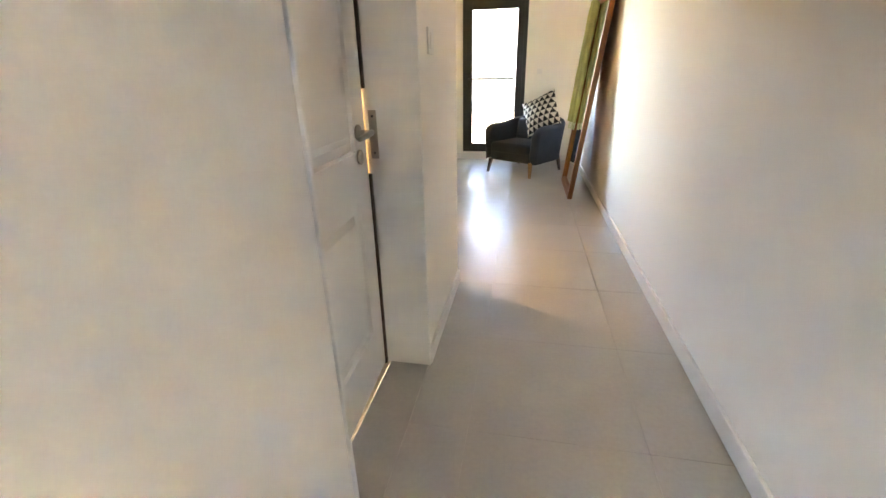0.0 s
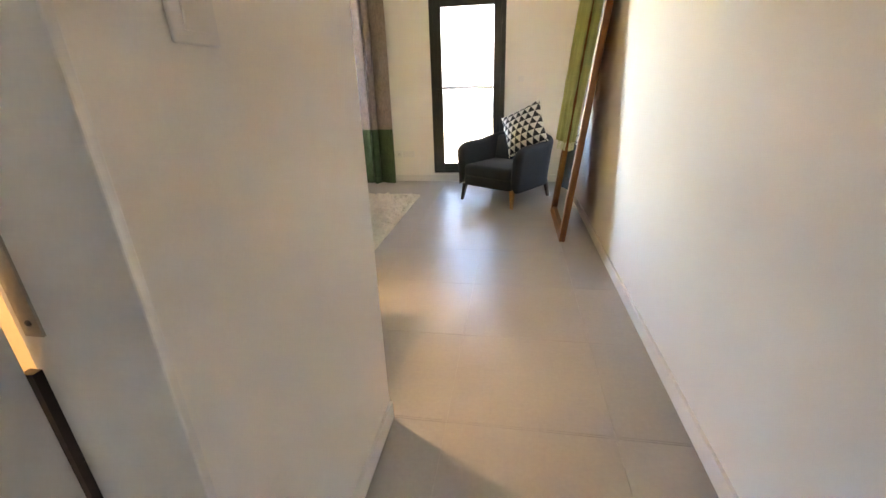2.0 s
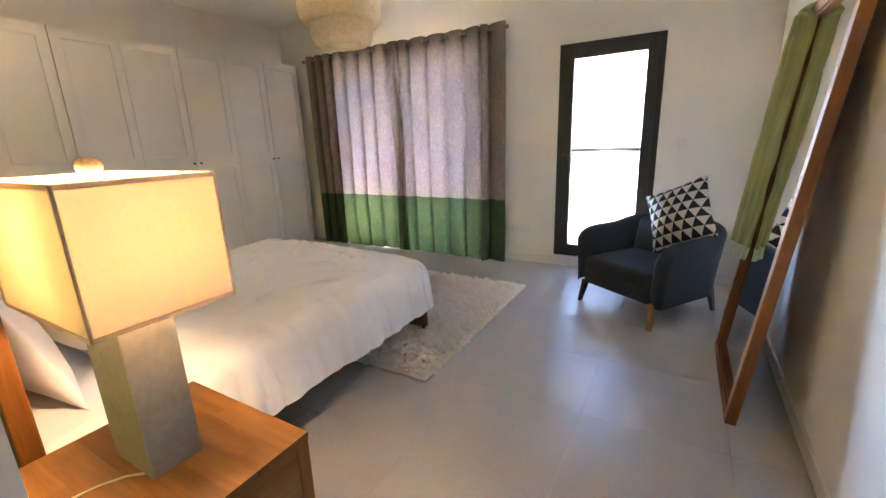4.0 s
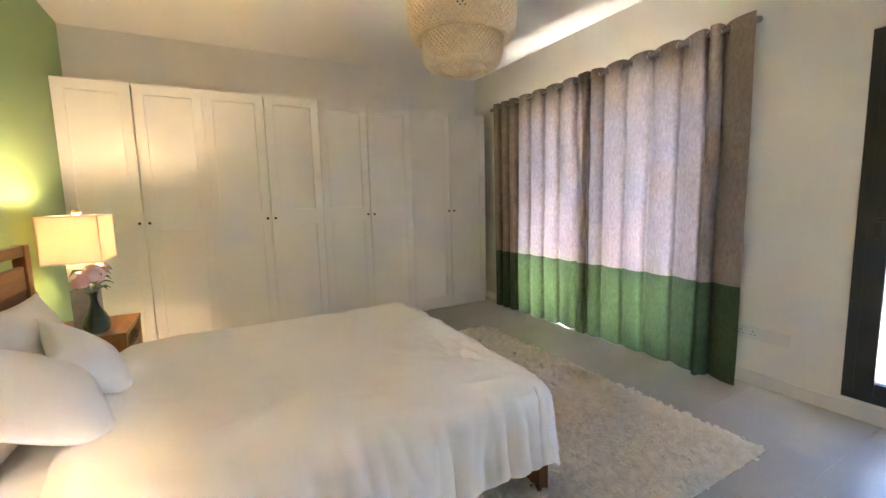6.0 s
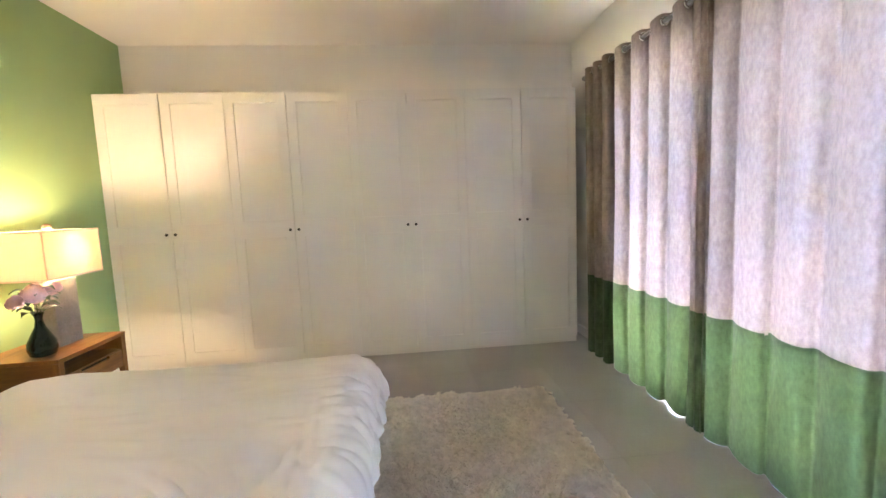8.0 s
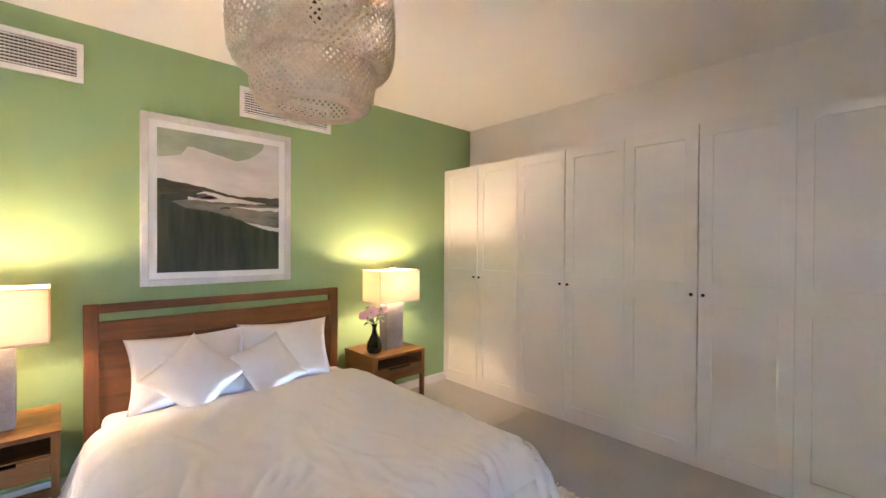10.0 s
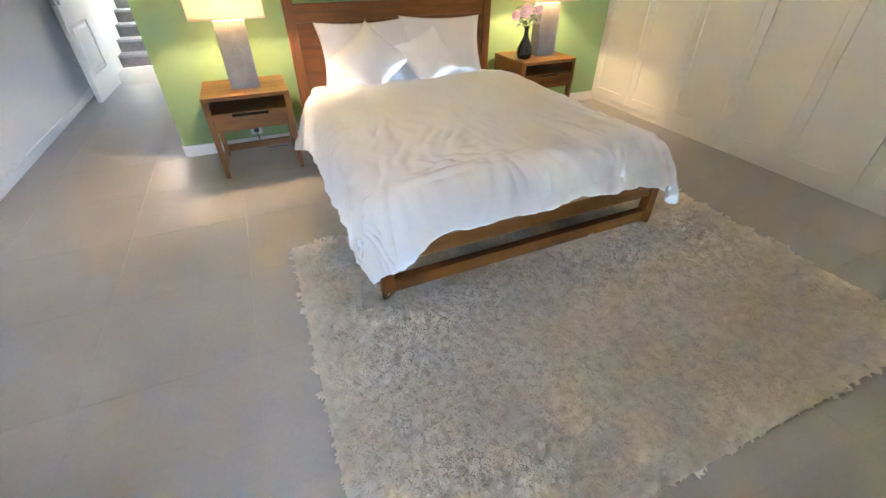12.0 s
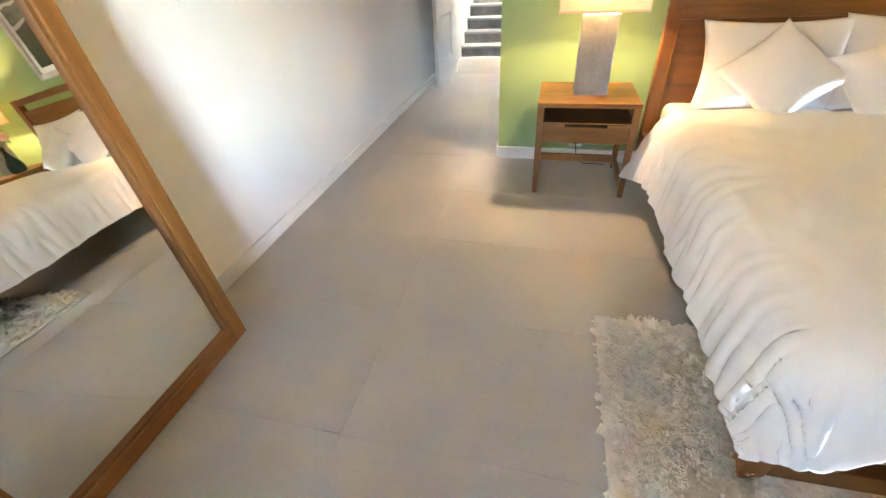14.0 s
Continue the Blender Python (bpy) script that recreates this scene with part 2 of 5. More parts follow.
# the black and white triangles of the cushion cover
M_TRI, _n, _l, _p = nodes_of("black_and_white_triangle_weave")
_s = _n.new("ShaderNodeSeparateXYZ")
_l.new(coords(_n, _l, (1, 1, 1)), _s.inputs[0])
_v = math_node(_n, _l, "MULTIPLY", math_node(_n, _l, "ADD", _s.outputs["Z"], 1.0), 15.2)
_row = math_node(_n, _l, "FLOOR", _v)
_fv = math_node(_n, _l, "FRACT", _v)
_u = math_node(_n, _l, "ADD", math_node(_n, _l, "MULTIPLY", math_node(_n, _l, "ADD", _s.outputs["X"], 1.0), 14.0), math_node(_n, _l, "MULTIPLY", _row, 0.5))
_d = math_node(_n, _l, "MULTIPLY", math_node(_n, _l, "ABSOLUTE", math_node(_n, _l, "SUBTRACT", math_node(_n, _l, "FRACT", _u), 0.5)), 2.0)
_k = math_node(_n, _l, "LESS_THAN", math_node(_n, _l, "ADD", _d, _fv), 1.0)
_l.new(mix_col(_n, _l, _k, (0.62, 0.59, 0.53), (0.018, 0.018, 0.02)), _p.inputs["Base Color"])
_p.inputs["Roughness"].default_value = 0.9
bumped(_n, _l, _p, noise_tex(_n, _l, coords(_n, _l, (1, 1, 1)), 350, 2), 0.3, 0.001)


# the painted landscape: each painted shape has its own brushed paint


def paint(name, a, b, stroke, scale=1.0):
    m, n, l, p = nodes_of(name)
    f = noise_tex(n, l, coords(n, l, stroke), scale, 4, 0.6)
    g = noise_tex(n, l, coords(n, l, (1, 1, 1)), 220, 2)
    f = math_node(n, l, "ADD", f, remap(n, l, g, -0.06, 0.06))
    l.new(mix_col(n, l, remap(n, l, f, 0, 1, 0.36, 0.64), a, b), p.inputs["Base Color"])
    p.inputs["Roughness"].default_value = 0.35
    return m


M_PSKY = paint("painted_pale_sky", (0.50, 0.48, 0.44), (0.64, 0.62, 0.58), (2, 1, 5))
M_PCLOUD = paint("painted_grey_green_cloud", (0.24, 0.30, 0.20), (0.36, 0.40, 0.29), (2, 1, 4))
M_PMOOR = paint("painted_dark_moor", (0.012, 0.022, 0.015), (0.050, 0.058, 0.032), (14, 1, 1.6))
M_PSHORE = paint("painted_grey_shore", (0.07, 0.075, 0.05), (0.22, 0.21, 0.165), (3, 1, 14))
M_PHEAD = paint("painted_brown_headland", (0.030, 0.026, 0.012), (0.075, 0.072, 0.034), (5, 1, 16))
M_PWATER = paint("painted_pale_water", (0.52, 0.49, 0.43), (0.70, 0.67, 0.61), (3, 1, 18))

# ---------------------------------------------------------------- building helpers


def to_mesh(bm, name, mats, smooth=False):
    me = bpy.data.meshes.new(name)
    bm.to_mesh(me)
    bm.free()
    for m in mats if isinstance(mats, (list, tuple)) else (mats,):
        me.materials.append(m)
    if smooth:
        me.polygons.foreach_set("use_smooth", [True] * len(me.polygons))
    return me


def part(name, bm, material, parent, label="", smooth=False):
    """Links a bmesh as one mesh object under a thing or a part, in the coordinates of that parent."""
    ob = new(name, to_mesh(bm, name, material, smooth))
    ob.parent = parent
    return tagged(ob, label) if label else ob


def thing(name, label, category, at=(0, 0, 0), turn=0, group="", kind=""):
    ob = new(name)
    ob.empty_display_size = 0.1
    ob.matrix_basis = pose(*at, 0, 0, turn)
    return tagged(ob, label, category, group, kind)


def single(name, bm, material, label, category, group="", kind="", smooth=False):
    return tagged(new(name, to_mesh(bm, name, material, smooth)), label, category, group, kind)


def add_box(bm, x0, x1, y0, y1, z0, z1, bevel=0.0, seg=2, m=None):
    lo, hi = Vector((min(x0, x1), min(y0, y1), min(z0, z1))), Vector((max(x0, x1), max(y0, y1), max(z0, z1)))
    r = bmesh.ops.create_cube(bm, size=1.0, matrix=Matrix.LocRotScale((lo + hi) / 2, None, hi - lo))
    vs = r["verts"]
    if bevel > 0:
        es = list({e for v in vs for e in v.link_edges})
        b = bmesh.ops.bevel(bm, geom=es, offset=bevel, segments=seg, profile=0.5, affect="EDGES")
        vs = list({v for f in b["faces"] for v in f.verts} | {v for v in vs if v.is_valid})
    if m is not None:
        bmesh.ops.transform(bm, matrix=m, verts=vs)
    return bm


def box(x0, x1, y0, y1, z0, z1, bevel=0.0, seg=2, m=None):
    return add_box(bmesh.new(), x0, x1, y0, y1, z0, z1, bevel, seg, m)


def boxes(*rows, bevel=0.0):
    bm = bmesh.new()
    for r in rows:
        add_box(bm, *r, bevel=bevel)
    return bm


def lathe(profile, n=32, bm=None, at=(0, 0, 0)):
    """Turns (radius, height) pairs about the upright axis."""
    bm = bm or bmesh.new()
    rings = []
    for r, z in profile:
        rings.append([bm.verts.new((at[0] + r * math.cos(2 * math.pi * i / n), at[1] + r * math.sin(2 * math.pi * i / n), at[2] + z)) for i in range(n)])
    for a, b in zip(rings, rings[1:]):
        for i in range(n):
            bm.faces.new((a[i], a[(i + 1) % n], b[(i + 1) % n], b[i]))
    for ring, flip in ((rings[0], True), (rings[-1], False)):
        bm.faces.new(ring[::-1] if flip else ring)
    return bm


def tube(points, r, n=8, bm=None):
    """A round bar along points, its ends closed."""
    bm = bm or bmesh.new()
    pts = [Vector(p) for p in points]
    rings, up = [], Vector((0, 0, 1))
    for i, p in enumerate(pts):
        d = (pts[min(i + 1, len(pts) - 1)] - pts[max(i - 1, 0)]).normalized()
        side = d.cross(up if abs(d.z) < 0.9 else Vector((0, 1, 0))).normalized()
        top = side.cross(d)
        rr = r[i] if isinstance(r, (list, tuple)) else r
        rings.append([bm.verts.new(p + rr * (math.cos(2 * math.pi * k / n) * side + math.sin(2 * math.pi * k / n) * top)) for k in range(n)])
    for a, b in zip(rings, rings[1:]):
        for k in range(n):
            bm.faces.new((a[k], a[(k + 1) % n], b[(k + 1) % n], b[k]))
    bm.faces.new(rings[0][::-1])
    bm.faces.new(rings[-1])
    bmesh.ops.recalc_face_normals(bm, faces=bm.faces)
    return bm


def taper(x, y, z0, z1, a0, a1, dx=0.0, dy=0.0, bm=None):
    """A square leg with side a0 at z0 and a1 at z1, its foot moved by dx, dy."""
    bm = bm or bmesh.new()
    lo = [bm.verts.new((x + dx + sx * a0 / 2, y + dy + sy * a0 / 2, z0)) for sx, sy in ((-1, -1), (1, -1), (1, 1), (-1, 1))]
    hi = [bm.verts.new((x + sx * a1 / 2, y + sy * a1 / 2, z1)) for sx, sy in ((-1, -1), (1, -1), (1, 1), (-1, 1))]
    for i in range(4):
        bm.faces.new((lo[i], lo[(i + 1) % 4], hi[(i + 1) % 4], hi[i]))
    bm.faces.new(lo[::-1])
    bm.faces.new(hi)
    return bm


def sheet(f, nu, nv, bm=None):
    """A grid surface from f(u, v), with u and v from 0 to 1."""
    bm = bm or bmesh.new()
    vs = [[bm.verts.new(f(i / nu, j / nv)) for j in range(nv + 1)] for i in range(nu + 1)]
    for i in range(nu):
        for j in range(nv):
            bm.faces.new((vs[i][j], vs[i + 1][j], vs[i + 1][j + 1], vs[i][j + 1]))
    return bm


def thick(ob, t, offset=-1.0):
    md = ob.modifiers.new("thickness", "SOLIDIFY")
    md.thickness, md.offset = t, offset
    return ob


def pillow_bm(w, h, t, seed, n=26, pinch=0.10):
    """A stuffed cushion in the xz plane, with drawn-in sides and pointed corners."""
    bm = bmesh.new()
    sides = []
    for sgn in (-1, 1):
        grid = []
        for i in range(n + 1):
            row = []
            for j in range(n + 1):
                a, b = 2 * i / n - 1, 2 * j / n - 1
                x, z = a * w / 2 * (1 - pinch * 0.5 * (1 - b * b)), b * h / 2 * (1 - pinch * 0.5 * (1 - a * a))
                d = max(0.0, (1 - abs(a) ** 2.4) * (1 - abs(b) ** 2.4)) ** 0.72
                wr = noise.noise(Vector((x * 7 + seed * 3.1, sgn * 2.0, z * 7))) * 0.012 + noise.noise(Vector((x * 17 + seed, sgn, z * 17))) * 0.005 + 0.008 * math.sin(9 * math.atan2(1 - abs(a), 1 - abs(b)) + seed) * (a * b) ** 2
                edge = i in (0, n) or j in (0, n)
                row.append((x, z, 0.0 if edge else sgn * (d * t / 2 + wr * d), edge))
            grid.append(row)
        sides.append(grid)
    rim = {}
    vs = []
    for k, grid in enumerate(sides):
        out = []
        for i, row in enumerate(grid):
            o = []
            for j, (x, z, y, edge) in enumerate(row):
                if edge and (i, j) in rim:
                    o.append(rim[(i, j)])
                    continue
                v = bm.verts.new((x, y, z))
                if edge:
                    rim[(i, j)] = v
                o.append(v)
            out.append(o)
        vs.append(out)
    for k in range(2):
        for i in range(n):
            for j in range(n):
                q = (vs[k][i][j], vs[k][i + 1][j], vs[k][i + 1][j + 1], vs[k][i][j + 1])
                bm.faces.new(q if k == 0 else q[::-1])
    return bm


def empty_mesh(name, verts, faces, mat, smooth=False):
    me = bpy.data.meshes.new(name)
    me.from_pydata(verts, [], faces)
    me.materials.append(mat)
    if smooth:
        me.polygons.foreach_set("use_smooth", [True] * len(me.polygons))
    return me


M_FARWIN = surface("far_window_glass", (0.40, 0.42, 0.44), 0.3, var=0.1)
# ---------------------------------------------------------------- the setting
CEIL = 2.82
WY = 4.11            # inner face of the window wall
WX = -5.43           # inner face of the wall behind the wardrobes
CX = -1.085          # face of the corridor's inner wall
EY = -2.66           # inner face of the entrance wall
WIN = (-4.42, -2.42, 0.06, 2.20)
GDOOR = (-1.65, -0.77, 0.112, 2.12)


def structure(name, bm, mats, label, category="wall"):
    return single(name, bm, mats, label, category, kind="structure")


floor = structure("floor", boxes((WX, 0, 0, WY, -0.15, -0.004), (CX, 0, EY, 0, -0.15, -0.004)), M_GROUT, "large grey matt floor tiles with thin joints", "floor")
structure("ceiling", boxes((WX - 0.15, 0.15, -0.15, WY + 0.25, CEIL, CEIL + 0.2), (-1.26, 0.15, EY - 0.15, -0.15, CEIL, CEIL + 0.2)), M_CEIL, "plain white painted flat ceiling", "ceiling")

bm = box(WX, CX, -0.12, 0, 0, CEIL)
bm.faces.ensure_lookup_table()
for f in bm.faces:
    f.material_index = 1 if f.normal.y > 0.9 else 0
structure("wall_north", bm, [M_WHITE, M_GREEN], "leaf green painted wall behind the bed head")
structure("wall_east", box(0, 0.15, EY - 0.15, WY + 0.25, 0, CEIL), M_WHITE, "long plain white painted wall along corridor and room")
structure("wall_west", box(WX - 0.15, WX, -0.15, WY + 0.25, 0, CEIL), M_WHITE, "white painted wall behind the wardrobes")
structure("wall_south", boxes(
    (WX, WIN[0], WY, WY + 0.25, 0, CEIL), (WIN[0], WIN[1], WY, WY + 0.25, WIN[3], CEIL), (WIN[0], WIN[1], WY, WY + 0.25, -0.1, WIN[2]),
    (WIN[1], GDOOR[0], WY, WY + 0.25, 0, CEIL), (GDOOR[0], GDOOR[1], WY, WY + 0.25, GDOOR[3], CEIL), (GDOOR[0], GDOOR[1], WY, WY + 0.25, -0.1, GDOOR[2]),
    (GDOOR[1], 0, WY, WY + 0.25, 0, CEIL)), M_WHITE, "white painted outer wall with a window and a glazed door")
structure("wall_corridor", boxes((-1.26, CX, -0.80, -0.12, 0, CEIL), (-1.26, CX, -1.60, -0.80, 2.06, CEIL), (-1.26, CX, EY, -1.60, 0, CEIL)), M_WHITE, "white painted corridor wall with a door opening")
structure("wall_entrance", boxes((-1.26, -1.02, EY - 0.15, EY, 0, CEIL), (-1.02, -0.16, EY - 0.15, EY, 2.07, CEIL), (-0.16, 0, EY - 0.15, EY, 0, CEIL)), M_WHITE, "white wall with the entrance opening")

# bathroom behind the corridor door, seen through the gap alone
structure("wall_bathroom", boxes((-3.0, -2.9, EY, -0.15, 0, CEIL), (-2.9, -1.26, EY - 0.1, EY, 0, CEIL), (-2.9, -1.26, -0.148, -0.122, 0, CEIL)), M_PORC, "cream tiled bathroom wall seen through the door gap")
structure("floor_bathroom", box(-3.0, -1.26, EY, -0.15, -0.1, 0), M_PORC, "cream tiled bathroom floor", "floor")
structure("ceiling_bathroom", box(-3.0, -1.26, EY - 0.1, -0.15, CEIL, CEIL + 0.1), M_CEIL, "white bathroom ceiling", "ceiling")

# baseboards
structure("baseboard", box(-0.015, 0, EY, WY, 0, 0.08, 0.004), M_TRIM, "low white painted baseboard along the long wall", "baseboard")
structure("baseboard", box(WX, CX - 0.0, 0, 0.015, 0, 0.085, 0.004), M_TRIM, "white baseboard under the green wall", "baseboard")
structure("baseboard", box(CX, CX + 0.014, -0.80, 0.0, 0, 0.08, 0.004), M_TRIM, "white baseboard on the corridor wall", "baseboard")
structure("baseboard", box(CX, CX + 0.014, EY, -1.60, 0, 0.08, 0.004), M_TRIM, "white baseboard beside the bathroom door", "baseboard")
structure("baseboard", boxes((WX, WIN[0] - 0.0, WY - 0.014, WY, 0, 0.085), (WIN[0], -0.015, WY - 0.014, WY, 0, 0.085)), M_TRIM, "white baseboard under the window wall", "baseboard")

# stairwell beyond the entrance
SY = -3.73
structure("floor_landing", box(-1.6, 0.0, SY, EY, -0.15, -0.003, 0), M_LANDING, "pale stone landing floor", "floor")
structure("wall_stair_east", box(-0.06, 0.15, -7.2, EY - 0.15, -0.1, 5.0), M_WHITE, "white stairwell wall", "wall")
structure("wall_stair_west", box(-1.75, -1.6, -7.2, EY - 0.1, -0.1, 5.0), M_WHITE, "white stairwell wall", "wall")
structure("wall_stair_end", box(-1.6, -0.06, -7.2, -7.05, -0.1, 5.0), M_WHITE, "white end wall of the stairwell", "wall")
structure("wall_stair_over", box(-1.6, -0.06, EY - 0.15, EY, CEIL, 5.0), M_WHITE, "white wall above the entrance door", "wall")
# the hole in this unseen ceiling is added to bring daylight down
structure("ceiling_stair", boxes((-1.75, 0.15, -4.50, EY, 5.0, 5.1), (-1.75, 0.15, -7.2, -5.10, 5.0, 5.1), (-1.75, -1.075, -5.10, -4.50, 5.0, 5.1), (-0.575, 0.15, -5.10, -4.50, 5.0, 5.1)), M_CEIL, "white stairwell ceiling with an opening added for daylight", "ceiling")
stair = thing("staircase", "straight flight of grey stone steps with pale treads", "stairs", (-0.83, SY, 0), kind="structure")
for i in range(10):
    part("riser", box(-0.77, 0.765, -0.26 * (i + 1), -0.26 * i, 0.155 * i, 0.155 * (i + 1) - 0.03), M_STEP, stair)
    part("tread", box(-0.77, 0.765, -0.26 * (i + 1) - 0.0, -0.26 * i + 0.02, 0.155 * (i + 1) - 0.03, 0.155 * (i + 1), 0.005), M_NOSE, stair, "pale stone tread")

# ---- outside
structure("ground", box(-400, 400, 4.36, 800, -3.7, -3.5), M_SAND, "dry sandy ground reaching the horizon", "ground")
structure("balcony_floor", box(-6, 1.5, WY + 0.25, 5.6, -0.2, 0.0), M_SCREED, "pale stone balcony floor", "floor")
rail = thing("balcony_railing", "dark metal balcony railing outside the glazed door", "railing", (-2.2, 5.5, 0), kind="structure")
part("handrail", box(-3.6, 3.6, -0.025, 0.025, 1.10, 1.15, 0.008), M_BLACKF, rail)
for i in range(7):
    part("post", box(-3.6 + 1.2 * i - 0.015, -3.6 + 1.2 * i + 0.015, -0.015, 0.015, 0.0, 1.10), M_BLACKF, rail)
for i in range(6):
    pn = part("glass_panel", box(-3.57 + 1.2 * i, -2.43 + 1.2 * i, -0.004, 0.004, 0.08, 1.08), M_GLASS, rail)
    pn.visible_shadow = False


def far_building(x, y, w, d, storeys, bays, label):
    h = 3.1 * storeys
    b = thing("apartment_building", label, "building", (x, y, -3.5), kind="")
    part("wall", box(-w / 2, w / 2, 0, d, 0, h), M_RENDER, b)
    part("roof", box(-w / 2 - 0.3, w / 2 + 0.3, -0.3, d + 0.3, h, h + 0.4), M_SCREED, b)
    pane = None
    for s in range(storeys):
        for k in range(bays):
            cx, cz = -w / 2 + w * (k + 0.5) / bays, 3.1 * s + 1.0
            if pane is None:
                pane = part("window", boxes((-0.7, 0.7, -0.06, 0.02, 0, 1.5), (-0.8, 0.8, -0.14, 0.02, -0.08, 0)), M_FARWIN, b)
                pane.location = (cx, 0, cz)
                first = pane
            else:
                o = first.copy()
                scene.collection.objects.link(o)
                o.location = (cx, 0, cz)


far_building(-9, 62, 22, 12, 4, 7, "pale rendered apartment building far outside the window")
far_building(14, 75, 18, 12, 3, 6, "pale low apartment block in the distance")

# ---- window behind the curtains
win = thing("window_1", "wide dark-framed sliding window behind the curtains", "window", ((WIN[0] + WIN[1]) / 2, WY + 0.14, 0), kind="structure")
ww = (WIN[1] - WIN[0]) / 2
for nm, r in (("frame_top", (-ww, ww, -0.03, 0.03, WIN[3] - 0.06, WIN[3])), ("frame_bottom", (-ww, ww, -0.03, 0.03, WIN[2], WIN[2] + 0.06)), ("frame_side", (-ww, -ww + 0.06, -0.03, 0.03, WIN[2] + 0.06, WIN[3] - 0.06)), ("frame_side", (ww - 0.06, ww, -0.03, 0.03, WIN[2] + 0.06, WIN[3] - 0.06)), ("mullion", (-0.05, 0.05, -0.03, 0.03, WIN[2] + 0.06, WIN[3] - 0.06))):
    part(nm, box(*r, 0.004), M_BLACKF, win)
for sx in (-1, 1):
    g = part("pane", box(min(sx * 0.05, sx * (ww - 0.06)), max(sx * 0.05, sx * (ww - 0.06)), -0.004, 0.004, WIN[2] + 0.06, WIN[3] - 0.06), M_GLASS, win)
    g.visible_shadow = False

# ---- glazed balcony door
gx, gw, gz0, gz1 = (GDOOR[0] + GDOOR[1]) / 2, (GDOOR[1] - GDOOR[0]) / 2, GDOOR[2], GDOOR[3]
gd = thing("door_3", "closed glazed balcony door in a dark aluminium frame", "door", (gx, WY, 0), kind="structure")
for nm, r in (("frame_top", (-gw, gw, -0.012, 0.07, gz1 - 0.05, gz1)), ("frame_bottom", (-gw, gw, -0.012, 0.07, gz0, gz0 + 0.04)), ("frame_side", (-gw, -gw + 0.05, -0.012, 0.07, gz0 + 0.04, gz1 - 0.05)), ("frame_side", (gw - 0.05, gw, -0.012, 0.07, gz0 + 0.04, gz1 - 0.05))):
    part(nm, box(*r, 0.004), M_BLACKF, gd)
leaf = part("leaf", boxes((-gw + 0.05, -gw + 0.135, -0.022, 0.05, gz0 + 0.04, gz1 - 0.05), (gw - 0.135, gw - 0.05, -0.022, 0.05, gz0 + 0.04, gz1 - 0.05), (-gw + 0.135, gw - 0.135, -0.022, 0.05, gz1 - 0.13, gz1 - 0.05), (-gw + 0.135, gw - 0.135, -0.022, 0.05, gz0 + 0.04, gz0 + 0.12), bevel=0.004), M_BLACKF, gd)
g = part("pane", box(-gw + 0.125, gw - 0.125, 0.01, 0.018, gz0 + 0.11, gz1 - 0.12), M_TINT, gd)
g.visible_shadow = False
hd = part("door_handle", tube([(-gw + 0.09, -0.022, 1.13), (-gw + 0.09, -0.07, 1.13), (-gw + 0.10, -0.075, 1.13), (-gw + 0.22, -0.075, 1.13)], 0.009), M_BLACKP, gd, "black lever handle", True)
part("lock_plate", box(-gw + 0.075, -gw + 0.105, -0.028, -0.02, 1.03, 1.19, 0.003), M_BLACKP, gd)
for z in (0.35, 1.85):
    part("hinge", lathe([(0.011, -0.05), (0.011, 0.05)], 10, at=(gw - 0.05, -0.022, z)), M_BLACKF, gd)

# ---- bathroom door, slightly ajar


def panel_door(width, height, t, panels, profile=((0, 0), (0.008, 0.010), (0.034, 0.014), (0.058, 0.002))):
    """A moulded door leaf from x 0 to width and y -t to 0; the panels are sunk with a sloping edge on both faces."""
    bm = bmesh.new()
    xs = sorted({0, width} | {v for p in panels for v in p[:2]})
    zs = sorted({0, height} | {v for p in panels for v in p[2:]})
    for y, fl in ((0.0, 1), (-t, -1)):
        for xa, xb in zip(xs, xs[1:]):
            for za, zb in zip(zs, zs[1:]):
                inner = any(p[0] <= xa and xb <= p[1] and p[2] <= za and zb <= p[3] for p in panels)
                rings = [(0, 0)] if not inner else profile
                prev = None
                for off, dep in rings:
                    yy = y - fl * dep
                    ring = [bm.verts.new((x, yy, z)) for x, z in ((xa + off, za + off), (xb - off, za + off), (xb - off, zb - off), (xa + off, zb - off))]
                    if prev:
                        for i in range(4):
                            bm.faces.new((prev[i], prev[(i + 1) % 4], ring[(i + 1) % 4], ring[i]))
                    prev = ring
                bm.faces.new(prev)
    add_box(bm, 0, width, -t + 0.0005, -0.0005, 0, 0.0012)
    for r in ((0, 0.001, -t, 0, 0, height), (width - 0.001, width, -t, 0, 0, height), (0, width, -t, 0, height - 0.001, height)):
        add_box(bm, *r)
    bmesh.ops.remove_doubles(bm, verts=bm.verts, dist=0.0002)
    bmesh.ops.recalc_face_normals(bm, faces=bm.faces)
    return bm


